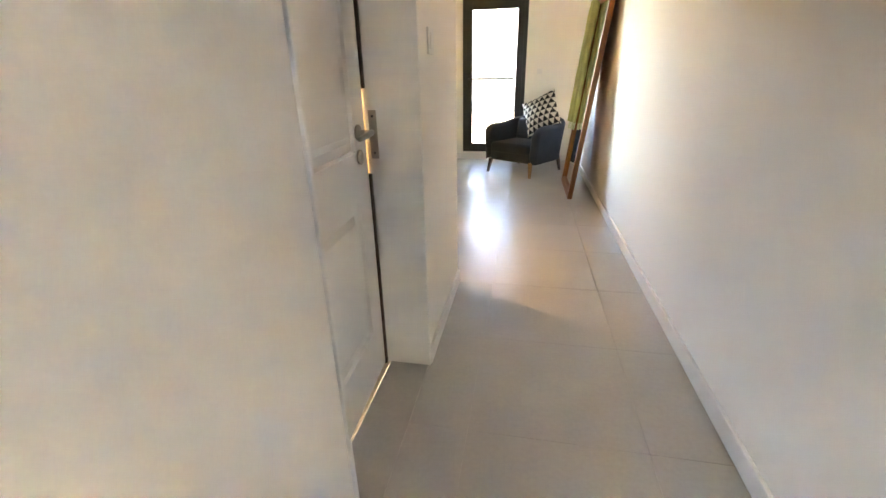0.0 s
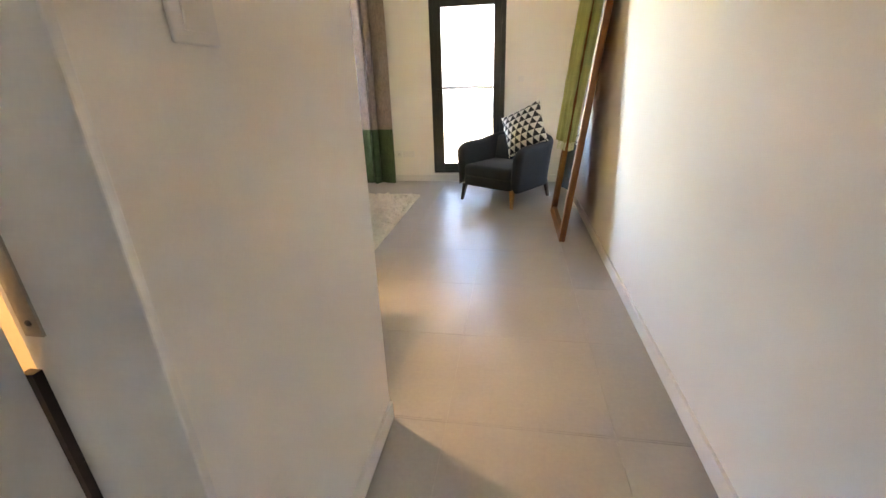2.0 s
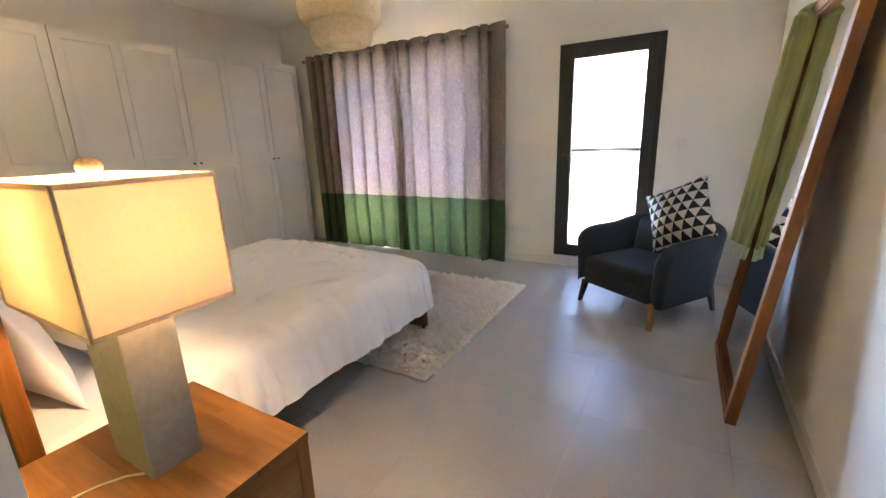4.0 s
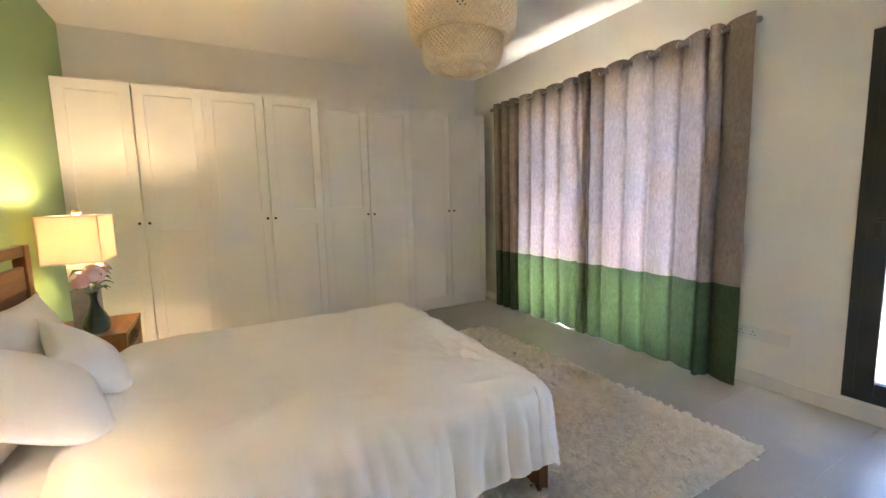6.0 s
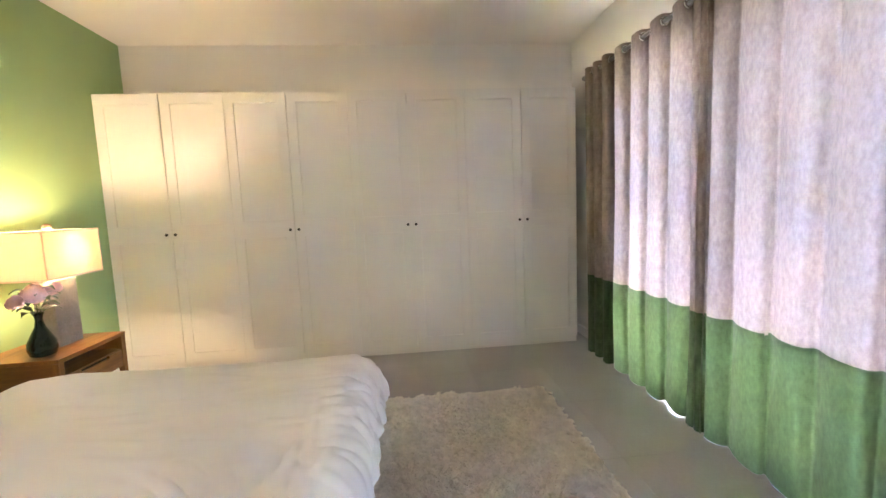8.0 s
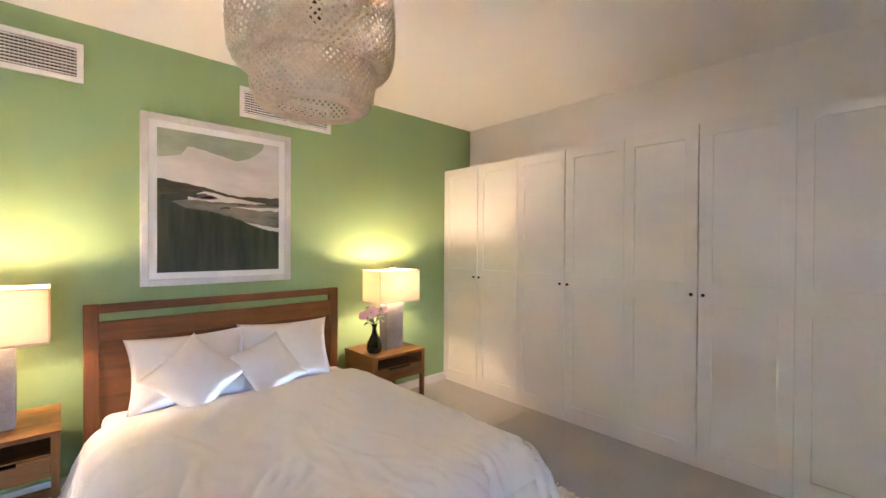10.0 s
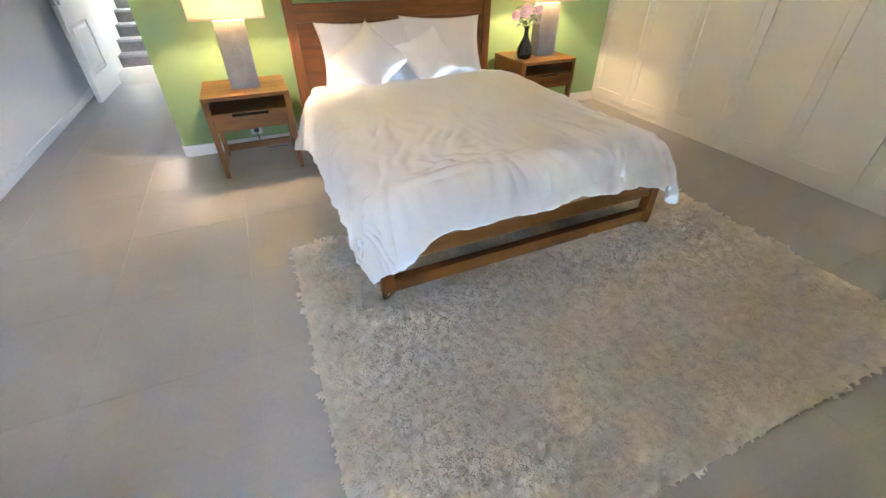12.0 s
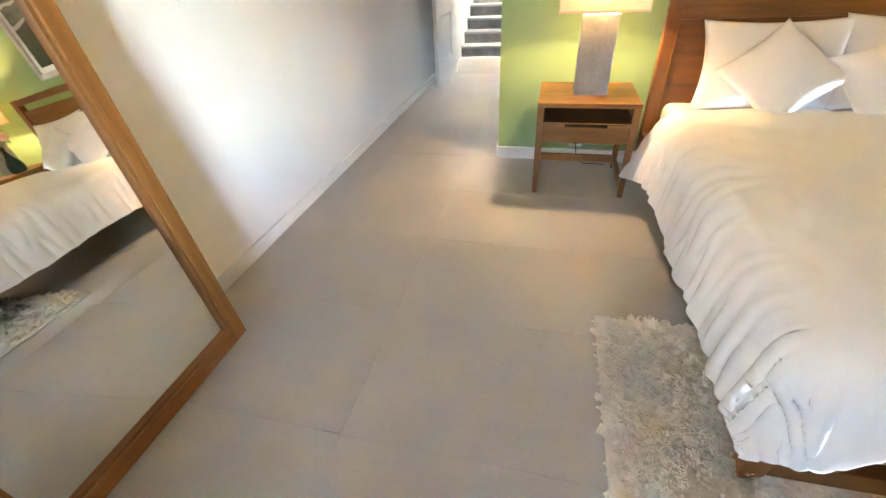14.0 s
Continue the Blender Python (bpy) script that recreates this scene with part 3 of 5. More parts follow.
def lever(parent, x, z, y, sgn, way):
    """A round rose with a lever, and a round key escutcheon below."""
    rot = Matrix.Translation((x, y, z)) @ Matrix.Rotation(radians(-90 * sgn), 4, "X")
    r = lathe([(0.026, 0.0), (0.026, 0.007), (0.022, 0.009), (0.009, 0.010), (0.009, 0.045)], 24)
    bmesh.ops.transform(r, matrix=rot, verts=r.verts)
    h = part("door_handle", r, M_STEEL, parent, "brushed steel lever handle", True)
    yy = y + sgn * 0.048
    part("lever", tube([(x - way * 0.008, yy, z), (x + way * 0.02, yy, z), (x + way * 0.06, yy + sgn * 0.006, z - 0.002), (x + way * 0.125, yy + sgn * 0.004, z - 0.004)], [0.010, 0.011, 0.010, 0.008], 12), M_STEEL, h, "", True)
    e = lathe([(0.025, 0.0), (0.025, 0.006), (0.021, 0.008), (0.011, 0.008), (0.010, 0.004), (0.004, 0.004)], 24)
    bmesh.ops.transform(e, matrix=Matrix.Translation((x, y, z - 0.08)) @ Matrix.Rotation(radians(-90 * sgn), 4, "X"), verts=e.verts)
    part("escutcheon", e, M_STEEL, parent, "round steel key escutcheon", True)


bd = thing("door_1", "white moulded panel door standing slightly ajar", "door", (-1.25, -1.595, 0), 92.0, kind="structure")
part("leaf", panel_door(0.766, 2.03, 0.04, [(0.12, 0.655, 0.925, 1.9), (0.12, 0.655, 0.22, 0.755)]), M_DOORW, bd)
bd.children[0].matrix_basis = pose(0, 0, 0.008) @ Matrix.Diagonal((1, -1, 1, 1))
bd.children[0].data.flip_normals()
lever(bd, 0.69, 0.995, 0.0, -1, -1)
bf = thing("door_frame", "white painted door lining with a dark seal", "door frame", (-1.17, -1.2, 0), kind="structure")
part("jamb", boxes((-0.11, 0.093, 0.385, 0.40, 0, 2.05), bevel=0.003), M_TRIM, bf)
part("jamb", boxes((-0.11, 0.093, -0.40, -0.388, 0, 2.05), bevel=0.003), M_TRIM, bf)
part("head", box(-0.11, 0.093, -0.388, 0.385, 2.045, 2.06), M_TRIM, bf)
part("seal", boxes((-0.118, -0.098, 0.372, 0.3845, 0, 0.84), (-0.118, -0.098, 0.372, 0.3845, 1.13, 2.045)), M_SEAL, bf, "dark brown rubber seal in the gap")
sp = part("strike_plate", boxes((-0.094, -0.066, 0.3815, 0.3855, 0.895, 1.060)), M_STEEL, bf, "dull steel strike plate")
part("screw", lathe([(0.005, 0), (0.004, 0.002)], 10, at=(0, 0, 0)), M_BLACKP, sp).matrix_basis = pose(-0.08, 0.382, 0.915, 90)
part("screw", lathe([(0.005, 0), (0.004, 0.002)], 10, at=(0, 0, 0)), M_BLACKP, sp).matrix_basis = pose(-0.08, 0.382, 1.040, 90)
structure("threshold", box(-1.255, CX, -1.59, -0.812, -0.003, 0.0035, 0.001), M_TILE, "narrow grey stone threshold under the bathroom door", "threshold")

# ---- entrance door, wide open beside the long wall
ed = thing("door_2", "white panelled entrance door standing wide open", "door", (-0.195, EY + 0.0, 0), 88.0, kind="structure")
part("leaf", panel_door(0.74, 2.04, 0.042, [(0.12, 0.62, 0.93, 1.9), (0.12, 0.62, 0.24, 0.715)]), M_DOORW, ed).location = (0, 0, 0.01)
lever(ed, 0.68, 1.0, 0.0, 1, -1)
part("lock_faceplate", box(0.739, 0.742, -0.032, -0.010, 0.9, 1.12), M_STEEL, ed, "steel lock faceplate")
ef = thing("door_frame", "white painted entrance door frame", "door frame", (-0.59, EY - 0.075, 0), kind="structure")
part("jamb", box(-0.43, -0.40, -0.08, 0.08, 0, 2.07, 0.003), M_TRIM, ef)
part("jamb", box(0.40, 0.43, -0.08, 0.08, 0, 2.07, 0.003), M_TRIM, ef)
part("head", box(-0.40, 0.40, -0.08, 0.08, 2.05, 2.07, 0.003), M_TRIM, ef)

# ---------------------------------------------------------------- wardrobes


def wardrobe_door(y0, y1, z0, z1, parent, knob_y):
    """A shaker door in the plane x 0 to 0.02: stiles, rails and two sunk panels."""
    st, t = 0.075, 0.020
    ya, yb = (y0 + 0.0015, y1 - 0.004) if abs(knob_y - y1) < 0.05 else (y0 + 0.004, y1 - 0.0015)
    w, h = yb - ya, z1 - z0
    bm = panel_door(w, h, t, [(st, w - st, 0.085, 1.10 - z0), (st, w - st, 1.24 - z0, h - 0.085)], ((0, 0), (0.003, 0.0135)))
    bmesh.ops.transform(bm, matrix=Matrix(((0, 1, 0, t), (1, 0, 0, ya), (0, 0, 1, z0), (0, 0, 0, 1))), verts=bm.verts)
    bmesh.ops.recalc_face_normals(bm, faces=bm.faces)
    d = part("door", bm, M_ROBE, parent)
    for za, zb in ((z0 + 0.085, 1.10), (1.24, z1 - 0.085)):
        part("panel", box(t - 0.0138, t - 0.0125, ya + st + 0.004, yb - st - 0.004, za + 0.004, zb - 0.004), M_ROBE, d)
    k = lathe([(0.005, 0.0), (0.005, 0.012), (0.011, 0.016), (0.012, 0.021), (0.010, 0.025), (0.004, 0.026)], 16)
    bmesh.ops.transform(k, matrix=Matrix.Translation((t, knob_y, 1.163)) @ Matrix.Rotation(radians(90), 4, "Y"), verts=k.verts)
    part("knob", k, M_BLACKP, d, "small round black knob", True)


def wardrobe(y, w):
    o = thing("wardrobe", "tall white two-door wardrobe with shaker panels and black knobs", "wardrobe", (-5.04, y, 0), group="row of wardrobes")
    part("body", boxes((-0.37, -0.002, 0.001, 0.019, 0.0, 2.30), (-0.37, -0.002, w - 0.019, w - 0.001, 0.0, 2.30), (-0.37, -0.002, 0.019, w - 0.019, 2.28, 2.30), (-0.37, -0.36, 0.019, w - 0.019, 0.07, 2.28), (-0.36, -0.002, 0.019, w - 0.019, 0.055, 0.075)), M_ROBE, o)
    part("plinth", box(-0.02, -0.003, 0.019, w - 0.019, 0.0, 0.055), M_ROBE, o)
    wardrobe_door(0.0, w / 2, 0.06, 2.30, o, w / 2 - 0.035)
    wardrobe_door(w / 2, w, 0.06, 2.30, o, w / 2 + 0.035)
    return o


UW = 0.992
first_robe = wardrobe(0.018 - 0.015, UW)
for i in range(1, 4):
    copy_thing(first_robe, pose(-5.04, 0.003 + UW * i, 0))

# ---------------------------------------------------------------- curtains
rod = thing("curtain_rod", "slim grey metal curtain rod with round end caps", "curtain rod", (-3.52, 4.0, 2.335))
part("pole", tube([(-1.36, 0, 0), (1.36, 0, 0)], 0.013, 12), M_ROD, rod, "", True)
for sx in (-1, 1):
    part("end_cap", lathe([(0.008, -0.02), (0.022, -0.012), (0.026, 0.0), (0.022, 0.012), (0.008, 0.02)], 16, at=(sx * 1.375, 0, 0)), M_ROD, rod, "", True)
    part("bracket", boxes((sx * 1.30 - 0.01, sx * 1.30 + 0.01, 0, 0.108, -0.008, 0.008), (sx * 1.30 - 0.018, sx * 1.30 + 0.018, 0.100, 0.108, -0.04, 0.04)), M_ROD, rod)


def curtain(label, folds, seed):
    """folds: rows of x start, x end, number of waves, depth, overlap. The cloth hangs in waves from eyelets on the rod."""
    o = thing("curtain", label, "curtain", (0, 4.0, 0), group="pair of curtains")
    pts, phase = [], seed * 0.7
    for x0, x1, waves, depth, curl in folds:
        n = int(waves * 24)
        for i in range(n):
            t = i / n
            pts.append((x0 + (x1 - x0) * t, phase + waves * 2 * math.pi * t, depth, curl * (x1 - x0) / waves / (2 * math.pi)))
        phase += waves * 2 * math.pi
    pts.append((folds[-1][1], phase, folds[-1][3], 0.01))
    dep = [p[2] for p in pts]
    dep = [sum(dep[max(0, i - 12):i + 13]) / len(dep[max(0, i - 12):i + 13]) for i in range(len(dep))]
    lap = [p[3] for p in pts]
    lap = [sum(lap[max(0, i - 12):i + 13]) / len(lap[max(0, i - 12):i + 13]) for i in range(len(lap))]

    def at(i, z):
        x, ph = pts[i][:2]
        d = dep[i]
        low = max(0.0, min(1.0, (2.38 - z) / 2.38))
        y = (math.sin(ph + 0.6) + 0.15 * math.sin(2 * ph)) * d * (1 - 0.25 * low) + 0.010 * low * noise.noise(Vector((x * 9 + seed, 0, z * 1.3))) - 0.045 * low * (d > 0.06)
        xx = x - lap[i] * (1.12 + 0.22 * math.sin(ph * 0.37 + seed)) * math.sin(ph) - 0.2 * lap[i] * math.sin(2 * ph) + 0.006 * math.cos(ph) * min(1, d / 0.05) + 0.03 * low * noise.noise(Vector((x * 3 + seed * 7, 5, z * 0.9)))
        return (xx, min(y, 0.085), z)

    def cloth(z0f, z1, rows):
        bm = bmesh.new()
        grid = [[bm.verts.new(at(i, z0f(pts[i][0]) + (z1 - z0f(pts[i][0])) * j / rows)) for j in range(rows + 1)] for i in range(len(pts))]
        for i in range(len(pts) - 1):
            for j in range(rows):
                bm.faces.new((grid[i][j], grid[i + 1][j], grid[i + 1][j + 1], grid[i][j + 1]))
        return bm

    def hem(x):
        return 0.0012 + 0.012 * math.exp(-((x + 3.72) / 0.09) ** 2)

    part("upper_cloth", cloth(lambda x: 0.665, 2.38, 26), M_CURT, o, "taupe linen cloth", True)
    part("lower_band", cloth(hem, 0.672, 12), M_CURTG, o, "dark green linen band", True)
    seam = cloth(lambda x: 0.660, 0.676, 1)
    for v in seam.verts:
        v.co.y -= 0.0025
    part("seam", seam, M_CURTG, o, "stitched seam", True)
    last = -9
    for i in range(1, len(pts)):
        (xa, a, _), (xb, b, _) = at(i - 1, 2.335), at(i, 2.335)
        if a * b <= 0 and i - last > 8:
            last = i
            x = xb
            bm = bmesh.new()
            d = Vector((xb - xa, b - a, 0)).normalized()
            ring = [Vector((x, 0, 2.335)) + d * 0.0 + Vector((0, 0, 1)) * 0.024 * math.sin(k * math.pi / 10) + Vector((d.x, d.y, 0)) * 0.024 * math.cos(k * math.pi / 10) for k in range(20)]
            tube(ring + [ring[0]], 0.0055, 6, bm)
            part("eyelet", bm, M_CHROME, o, "shiny metal eyelet", True)
    return o


curtain("taupe linen eyelet curtain with a green lower band, drawn shut", [(-4.87, -4.44, 3.0, 0.055, 1.0), (-4.44, -3.58, 4.0, 0.030, 0.62), (-3.58, -3.42, 1.5, 0.045, 0.9)], 1)
curtain("taupe linen eyelet curtain with green lower band, bunched at its edge", [(-3.50, -3.37, 1.5, 0.05, 0.9), (-3.37, -2.47, 4.0, 0.032, 0.62), (-2.47, -2.33, 1.5, 0.06, 1.0), (-2.33, -2.18, 0.5, 0.045, 0.8)], 2)

# ---------------------------------------------------------------- bed
BX, HALF, FOOT = -2.845, 0.815, 2.192
bed = thing("bed", "red-brown wooden double bed with a panelled headboard", "bed", (BX + 0.03, 0, 0), 0.8)
for sx in (-1, 1):
    part("head_post", box(sx * HALF - 0.035 * (1 + sx) + 0.0, sx * HALF + 0.035 * (1 - sx), 0.130, 0.182, 0, 1.124, 0.005), WALNUT["z"], bed)
    part("leg", box(sx * HALF - 0.06 * (sx > 0), sx * HALF + 0.06 * (sx < 0), FOOT - 0.055, FOOT, 0.004, 0.285, 0.004), WALNUT["z"], bed)
    part("side_rail", box(sx * HALF - 0.028 * (sx > 0), sx * HALF + 0.028 * (sx < 0), 0.182, FOOT - 0.055, 0.195, 0.285, 0.004), WALNUT["y"], bed)
part("top_rail", box(-HALF + 0.07, HALF - 0.07, 0.136, 0.176, 1.068, 1.122, 0.004), WALNUT["x"], bed)
hb = part("headboard_panel", box(-HALF + 0.07, HALF - 0.07, 0.144, 0.168, 0.22, 0.90, 0.002), WALNUT["x"], bed)
part("middle_rail", box(-HALF + 0.07, HALF - 0.07, 0.142, 0.171, 0.902, 1.018, 0.002), WALNUT["x"], bed)
part("foot_rail", box(-HALF + 0.06, HALF - 0.06, FOOT - 0.045, FOOT - 0.008, 0.195, 0.283, 0.004), WALNUT["x"], bed)
part("floor_rail", box(-HALF + 0.06, HALF - 0.06, FOOT - 0.05, FOOT - 0.004, 0.034, 0.105, 0.004), WALNUT["x"], bed)
part("slat_base", box(-HALF + 0.03, HALF - 0.03, 0.186, FOOT - 0.06, 0.20, 0.24), WALNUT["y"], bed)
single("mattress", box(BX - 0.765, BX + 0.765, 0.19, FOOT - 0.09, 0.241, 0.478, 0.05, 4), M_LINEN, "thick mattress in a white fitted sheet on the bed", "mattress", smooth=True)

# the duvet: flat on top, hanging at both sides and the foot with loose folds
DW, DL0, DL1 = 0.80, 0.52, FOOT - 0.03


# gathers that run from the foot hem up on to the top: start, slant, length, height, width
cr_rnd = random.Random(11)
GATHERS = [(cr_rnd.uniform(-0.85, 0.95), cr_rnd.uniform(-0.25, 0.55), cr_rnd.uniform(0.14, 0.50), cr_rnd.uniform(0.007, 0.015), cr_rnd.uniform(0.014, 0.030)) for i in range(30)]
# gathers that run up from the side hems: start, slant, length, height, width
SIDE_GATHERS = [(0.66 + 1.58 * (i + cr_rnd.uniform(-0.7, 0.7)) / 13, cr_rnd.uniform(-0.2, 0.35), cr_rnd.uniform(0.14, 0.46), cr_rnd.uniform(0.003, 0.011), cr_rnd.uniform(0.014, 0.040)) for i in range(13)]
# long, soft wrinkles on the top: place, direction, length, height, width, bend
WRINKLES = []
for i in range(22):
    w_a, w_r = cr_rnd.uniform(1.75, 3.6), cr_rnd.uniform(0.15, 0.70)
    WRINKLES.append((0.72 + w_r * math.cos(w_a), DL1 - 0.02 - w_r * abs(math.sin(w_a)), -w_a + cr_rnd.uniform(-0.2, 0.2), cr_rnd.uniform(0.10, 0.26), cr_rnd.uniform(0.004, 0.009), cr_rnd.uniform(0.015, 0.024), cr_rnd.uniform(-0.8, 0.8)))
for i in range(12):
    WRINKLES.append((cr_rnd.uniform(-0.6, 0.7), cr_rnd.uniform(0.8, 2.0), cr_rnd.uniform(0.5, 2.4), cr_rnd.uniform(0.15, 0.35), cr_rnd.uniform(0.0015, 0.004), cr_rnd.uniform(0.016, 0.030), cr_rnd.uniform(-0.8, 0.8)))


def duvet_at(u, v):
    s = (2 * u - 1) * (DW + 0.43)
    t = DL0 + v * (DL1 - DL0 + 0.42)
    t -= 0.05 * (1 - v) * noise.noise(Vector((s * 2.2, 3, 0)))
    side = 1 if s > 0 else -1
    over_s = max(0.0, abs(s) - DW + 0.05)
    # the foot edge is drawn up, and falls low at the corner beside the long wall
    k = min(1.0, max(0.0, (s - 0.46) / 0.36))
    k = k * k * (3 - 2 * k)
    over_t = max(0.0, t - DL1 + 0.05) * (0.53 + 0.38 * k + 0.03 * math.sin(s * 7) + 0.02 * math.sin(s * 17 + 1))
    if side > 0:
        over_s *= 0.84 + 0.28 * math.exp(-((v - 0.02) / 0.06) ** 2) - 0.08 * math.exp(-((v - 0.3) / 0.15) ** 2)
    else:
        over_s *= 0.58 + 0.75 * math.exp(-((v - 0.92) / 0.09) ** 2)
    over = math.sqrt(over_s ** 2 + over_t ** 2)
    over = over if over < 0.36 else 0.36 + (over - 0.36) * 0.35
    r = 0.085 + 0.035 * min(1.0, over_t / (over_s + over_t + 1e-6))
    ang = min(over / r, math.pi / 2 * 0.94)
    out, down = r * math.sin(ang), r * (1 - math.cos(ang))
    extra = max(0.0, over - r * ang)
    out += extra * 0.11 + (0.30 * extra * math.exp(-(v / 0.09) ** 2) if side > 0 else 0.5 * extra * math.exp(-((v - 0.90) / 0.10) ** 2))
    down += extra * 0.97
    rr = math.sqrt(over_s ** 2 + over_t ** 2)
    dx, dy = (over_s / rr * side, over_t / rr) if rr > 1e-6 else (0, 0)
    hang = min(1.0, max(0.0, over - 0.03) / 0.22)
    q = math.atan2(dy, abs(dx)) if rr > 1e-6 else 0
    along = t + 0.35 * q if abs(dx) > abs(dy) else s * side
    wob = 0.9 * math.sin(along * 6.3 + side) + 0.5 * math.sin(along * 15.1)
    fold = (math.sin(along * 19 + 1.8 * wob) * 0.5 + math.sin(along * 51 + 2 * wob) * 0.34 + math.sin(q * 9 + 0.6) * 0.5 * (dx * dx * dy * dy * 4)) * (0.010 + 0.021 * dx * dx * (side > 0) * min(1.0, max(0.5, (t - 0.9) / 0.9))) * hang * (0.55 + 0.45 * noise.noise(Vector((along * 3, side, 2))))
    fold *= 1 - 0.85 * min(1.0, 4 * dx * dx * dy * dy)
    x = max(-DW + 0.10, min(DW - 0.05, s)) + dx * (out + fold)
    y = min(t, DL1 - 0.05) + dy * (out + fold)
    puff = 0.022 * (1 - min(1, abs(s) / DW) ** 4) + 0.016 * noise.noise(Vector((s * 1.7, t * 1.7, 1.7))) + 0.010 * noise.noise(Vector((s * 4.3, t * 3.2, 4.2))) + 0.0045 * noise.noise(Vector((s * 11, t * 8, 7.7)))
    crease = 0.0
    for gs, sl, gl, amp, wid in GATHERS:
        up = DL1 + 0.12 - t
        if -0.4 < up < gl:
            g = s - gs - sl * up
            if abs(g) < 3 * wid:
                k2 = 1 - max(0.0, up) / gl
                crease += 0.65 * amp * k2 * k2 * (3 - 2 * k2) * (math.exp(-(g / wid) ** 2) - 0.6 * math.exp(-((g - 1.6 * wid) / wid) ** 2))
    for gt, sl, gl, amp, wid in SIDE_GATHERS:
        up = DW + 0.26 - abs(s)
        if up < gl:
            g = t - gt + sl * max(0.0, up)
            if abs(g) < 3 * wid:
                k2 = 1 - max(0.0, up) / gl
                crease += amp * k2 * (2 - k2) * (1.0 if side > 0 else 0.4) * (1 - 0.9 * min(1.0, 4 * dx * dx * dy * dy)) * (math.exp(-(g / wid) ** 2) - 0.6 * math.exp(-((g - 1.6 * wid) / wid) ** 2))
    for cs, ct, ca, cl, amp, wid, bend in WRINKLES:
        es, et = s - cs, t - ct
        f = es * math.cos(ca) + et * math.sin(ca)
        if abs(f) > cl:
            continue
        g = -es * math.sin(ca) + et * math.cos(ca) - bend * f * f
        if abs(g) < 3.5 * wid:
            crease += amp * (1 - (f / cl) ** 2) * (math.exp(-(g / wid) ** 2) - 0.55 * math.exp(-((g - 1.7 * wid) / wid) ** 2))
    flat = 1 - min(1, over / 0.2)
    # sharp, uneven ridges: along the hanging sides, and fanning over the foot end
    bent = along + 0.05 * noise.noise(Vector((along * 4, over * 6, side)))
    ridge = max(0.0, 1 - 2.6 * abs(noise.noise(Vector((bent * 8.5 + 3 * side, over * 1.6, 11))))) ** 2
    crease += 0.022 * ridge * hang * (0.3 + 0.7 * abs(dx) if side > 0 else 0.3) * (1 - 0.9 * min(1.0, 4 * dx * dx * dy * dy))
    fan = s * 5.2 - (t - 2.1) * s * 2.2 + 0.4 * noise.noise(Vector((s * 3, t * 3, 5)))
    ridge = max(0.0, 1 - 3.2 * abs(noise.noise(Vector((fan, t * 1.3, 21))))) ** 2
    crease += 0.0075 * ridge * flat * min(1.0, max(0.0, (t - 1.15) / 0.7))
    head = 0.03 * max(0.0, 1 - v / 0.03)
    z = 0.512 - down + puff * (0.35 + 0.65 * flat) + crease * (0.35 + 0.65 * flat) - head
    x += dx * crease * (1 - flat) * 0.6
    y += dy * crease * (1 - flat) * 0.6
    return (BX + x, y, max(z, 0.10))


duvet = single("duvet", sheet(duvet_at, 270, 260), M_LINEN, "rumpled white cotton duvet hanging over the bed", "duvet", smooth=True)
thick(duvet, 0.022, 1.0)


def pillow(w, h, t, at, lean, spin, turn, seed, label):
    o = single("pillow", pillow_bm(w, h, t, seed, pinch=0.20), M_LINEN, label, "pillow", "bed pillows", smooth=True)
    o.matrix_basis = pose(*at) @ Matrix.Rotation(radians(turn), 4, "Z") @ Matrix.Rotation(radians(lean), 4, "X") @ Matrix.Rotation(radians(spin), 4, "Y")
    return o


pillow(0.70, 0.46, 0.17, (-2.53, 0.285, 0.685), 18, 0, 0, 1, "plump white pillow against the headboard")
pillow(0.68, 0.46, 0.17, (-3.15, 0.290, 0.690), 20, -2, 0, 2, "plump white pillow leaning on the headboard")
pillow(0.42, 0.42, 0.19, (-2.51, 0.485, 0.690), 42, 42, -4, 3, "square white pillow standing on its corner")
pillow(0.40, 0.38, 0.17, (-2.945, 0.50, 0.668), 40, 18, 8, 4, "small white pillow in front of the others")

# ---------------------------------------------------------------- bedside tables and lamps


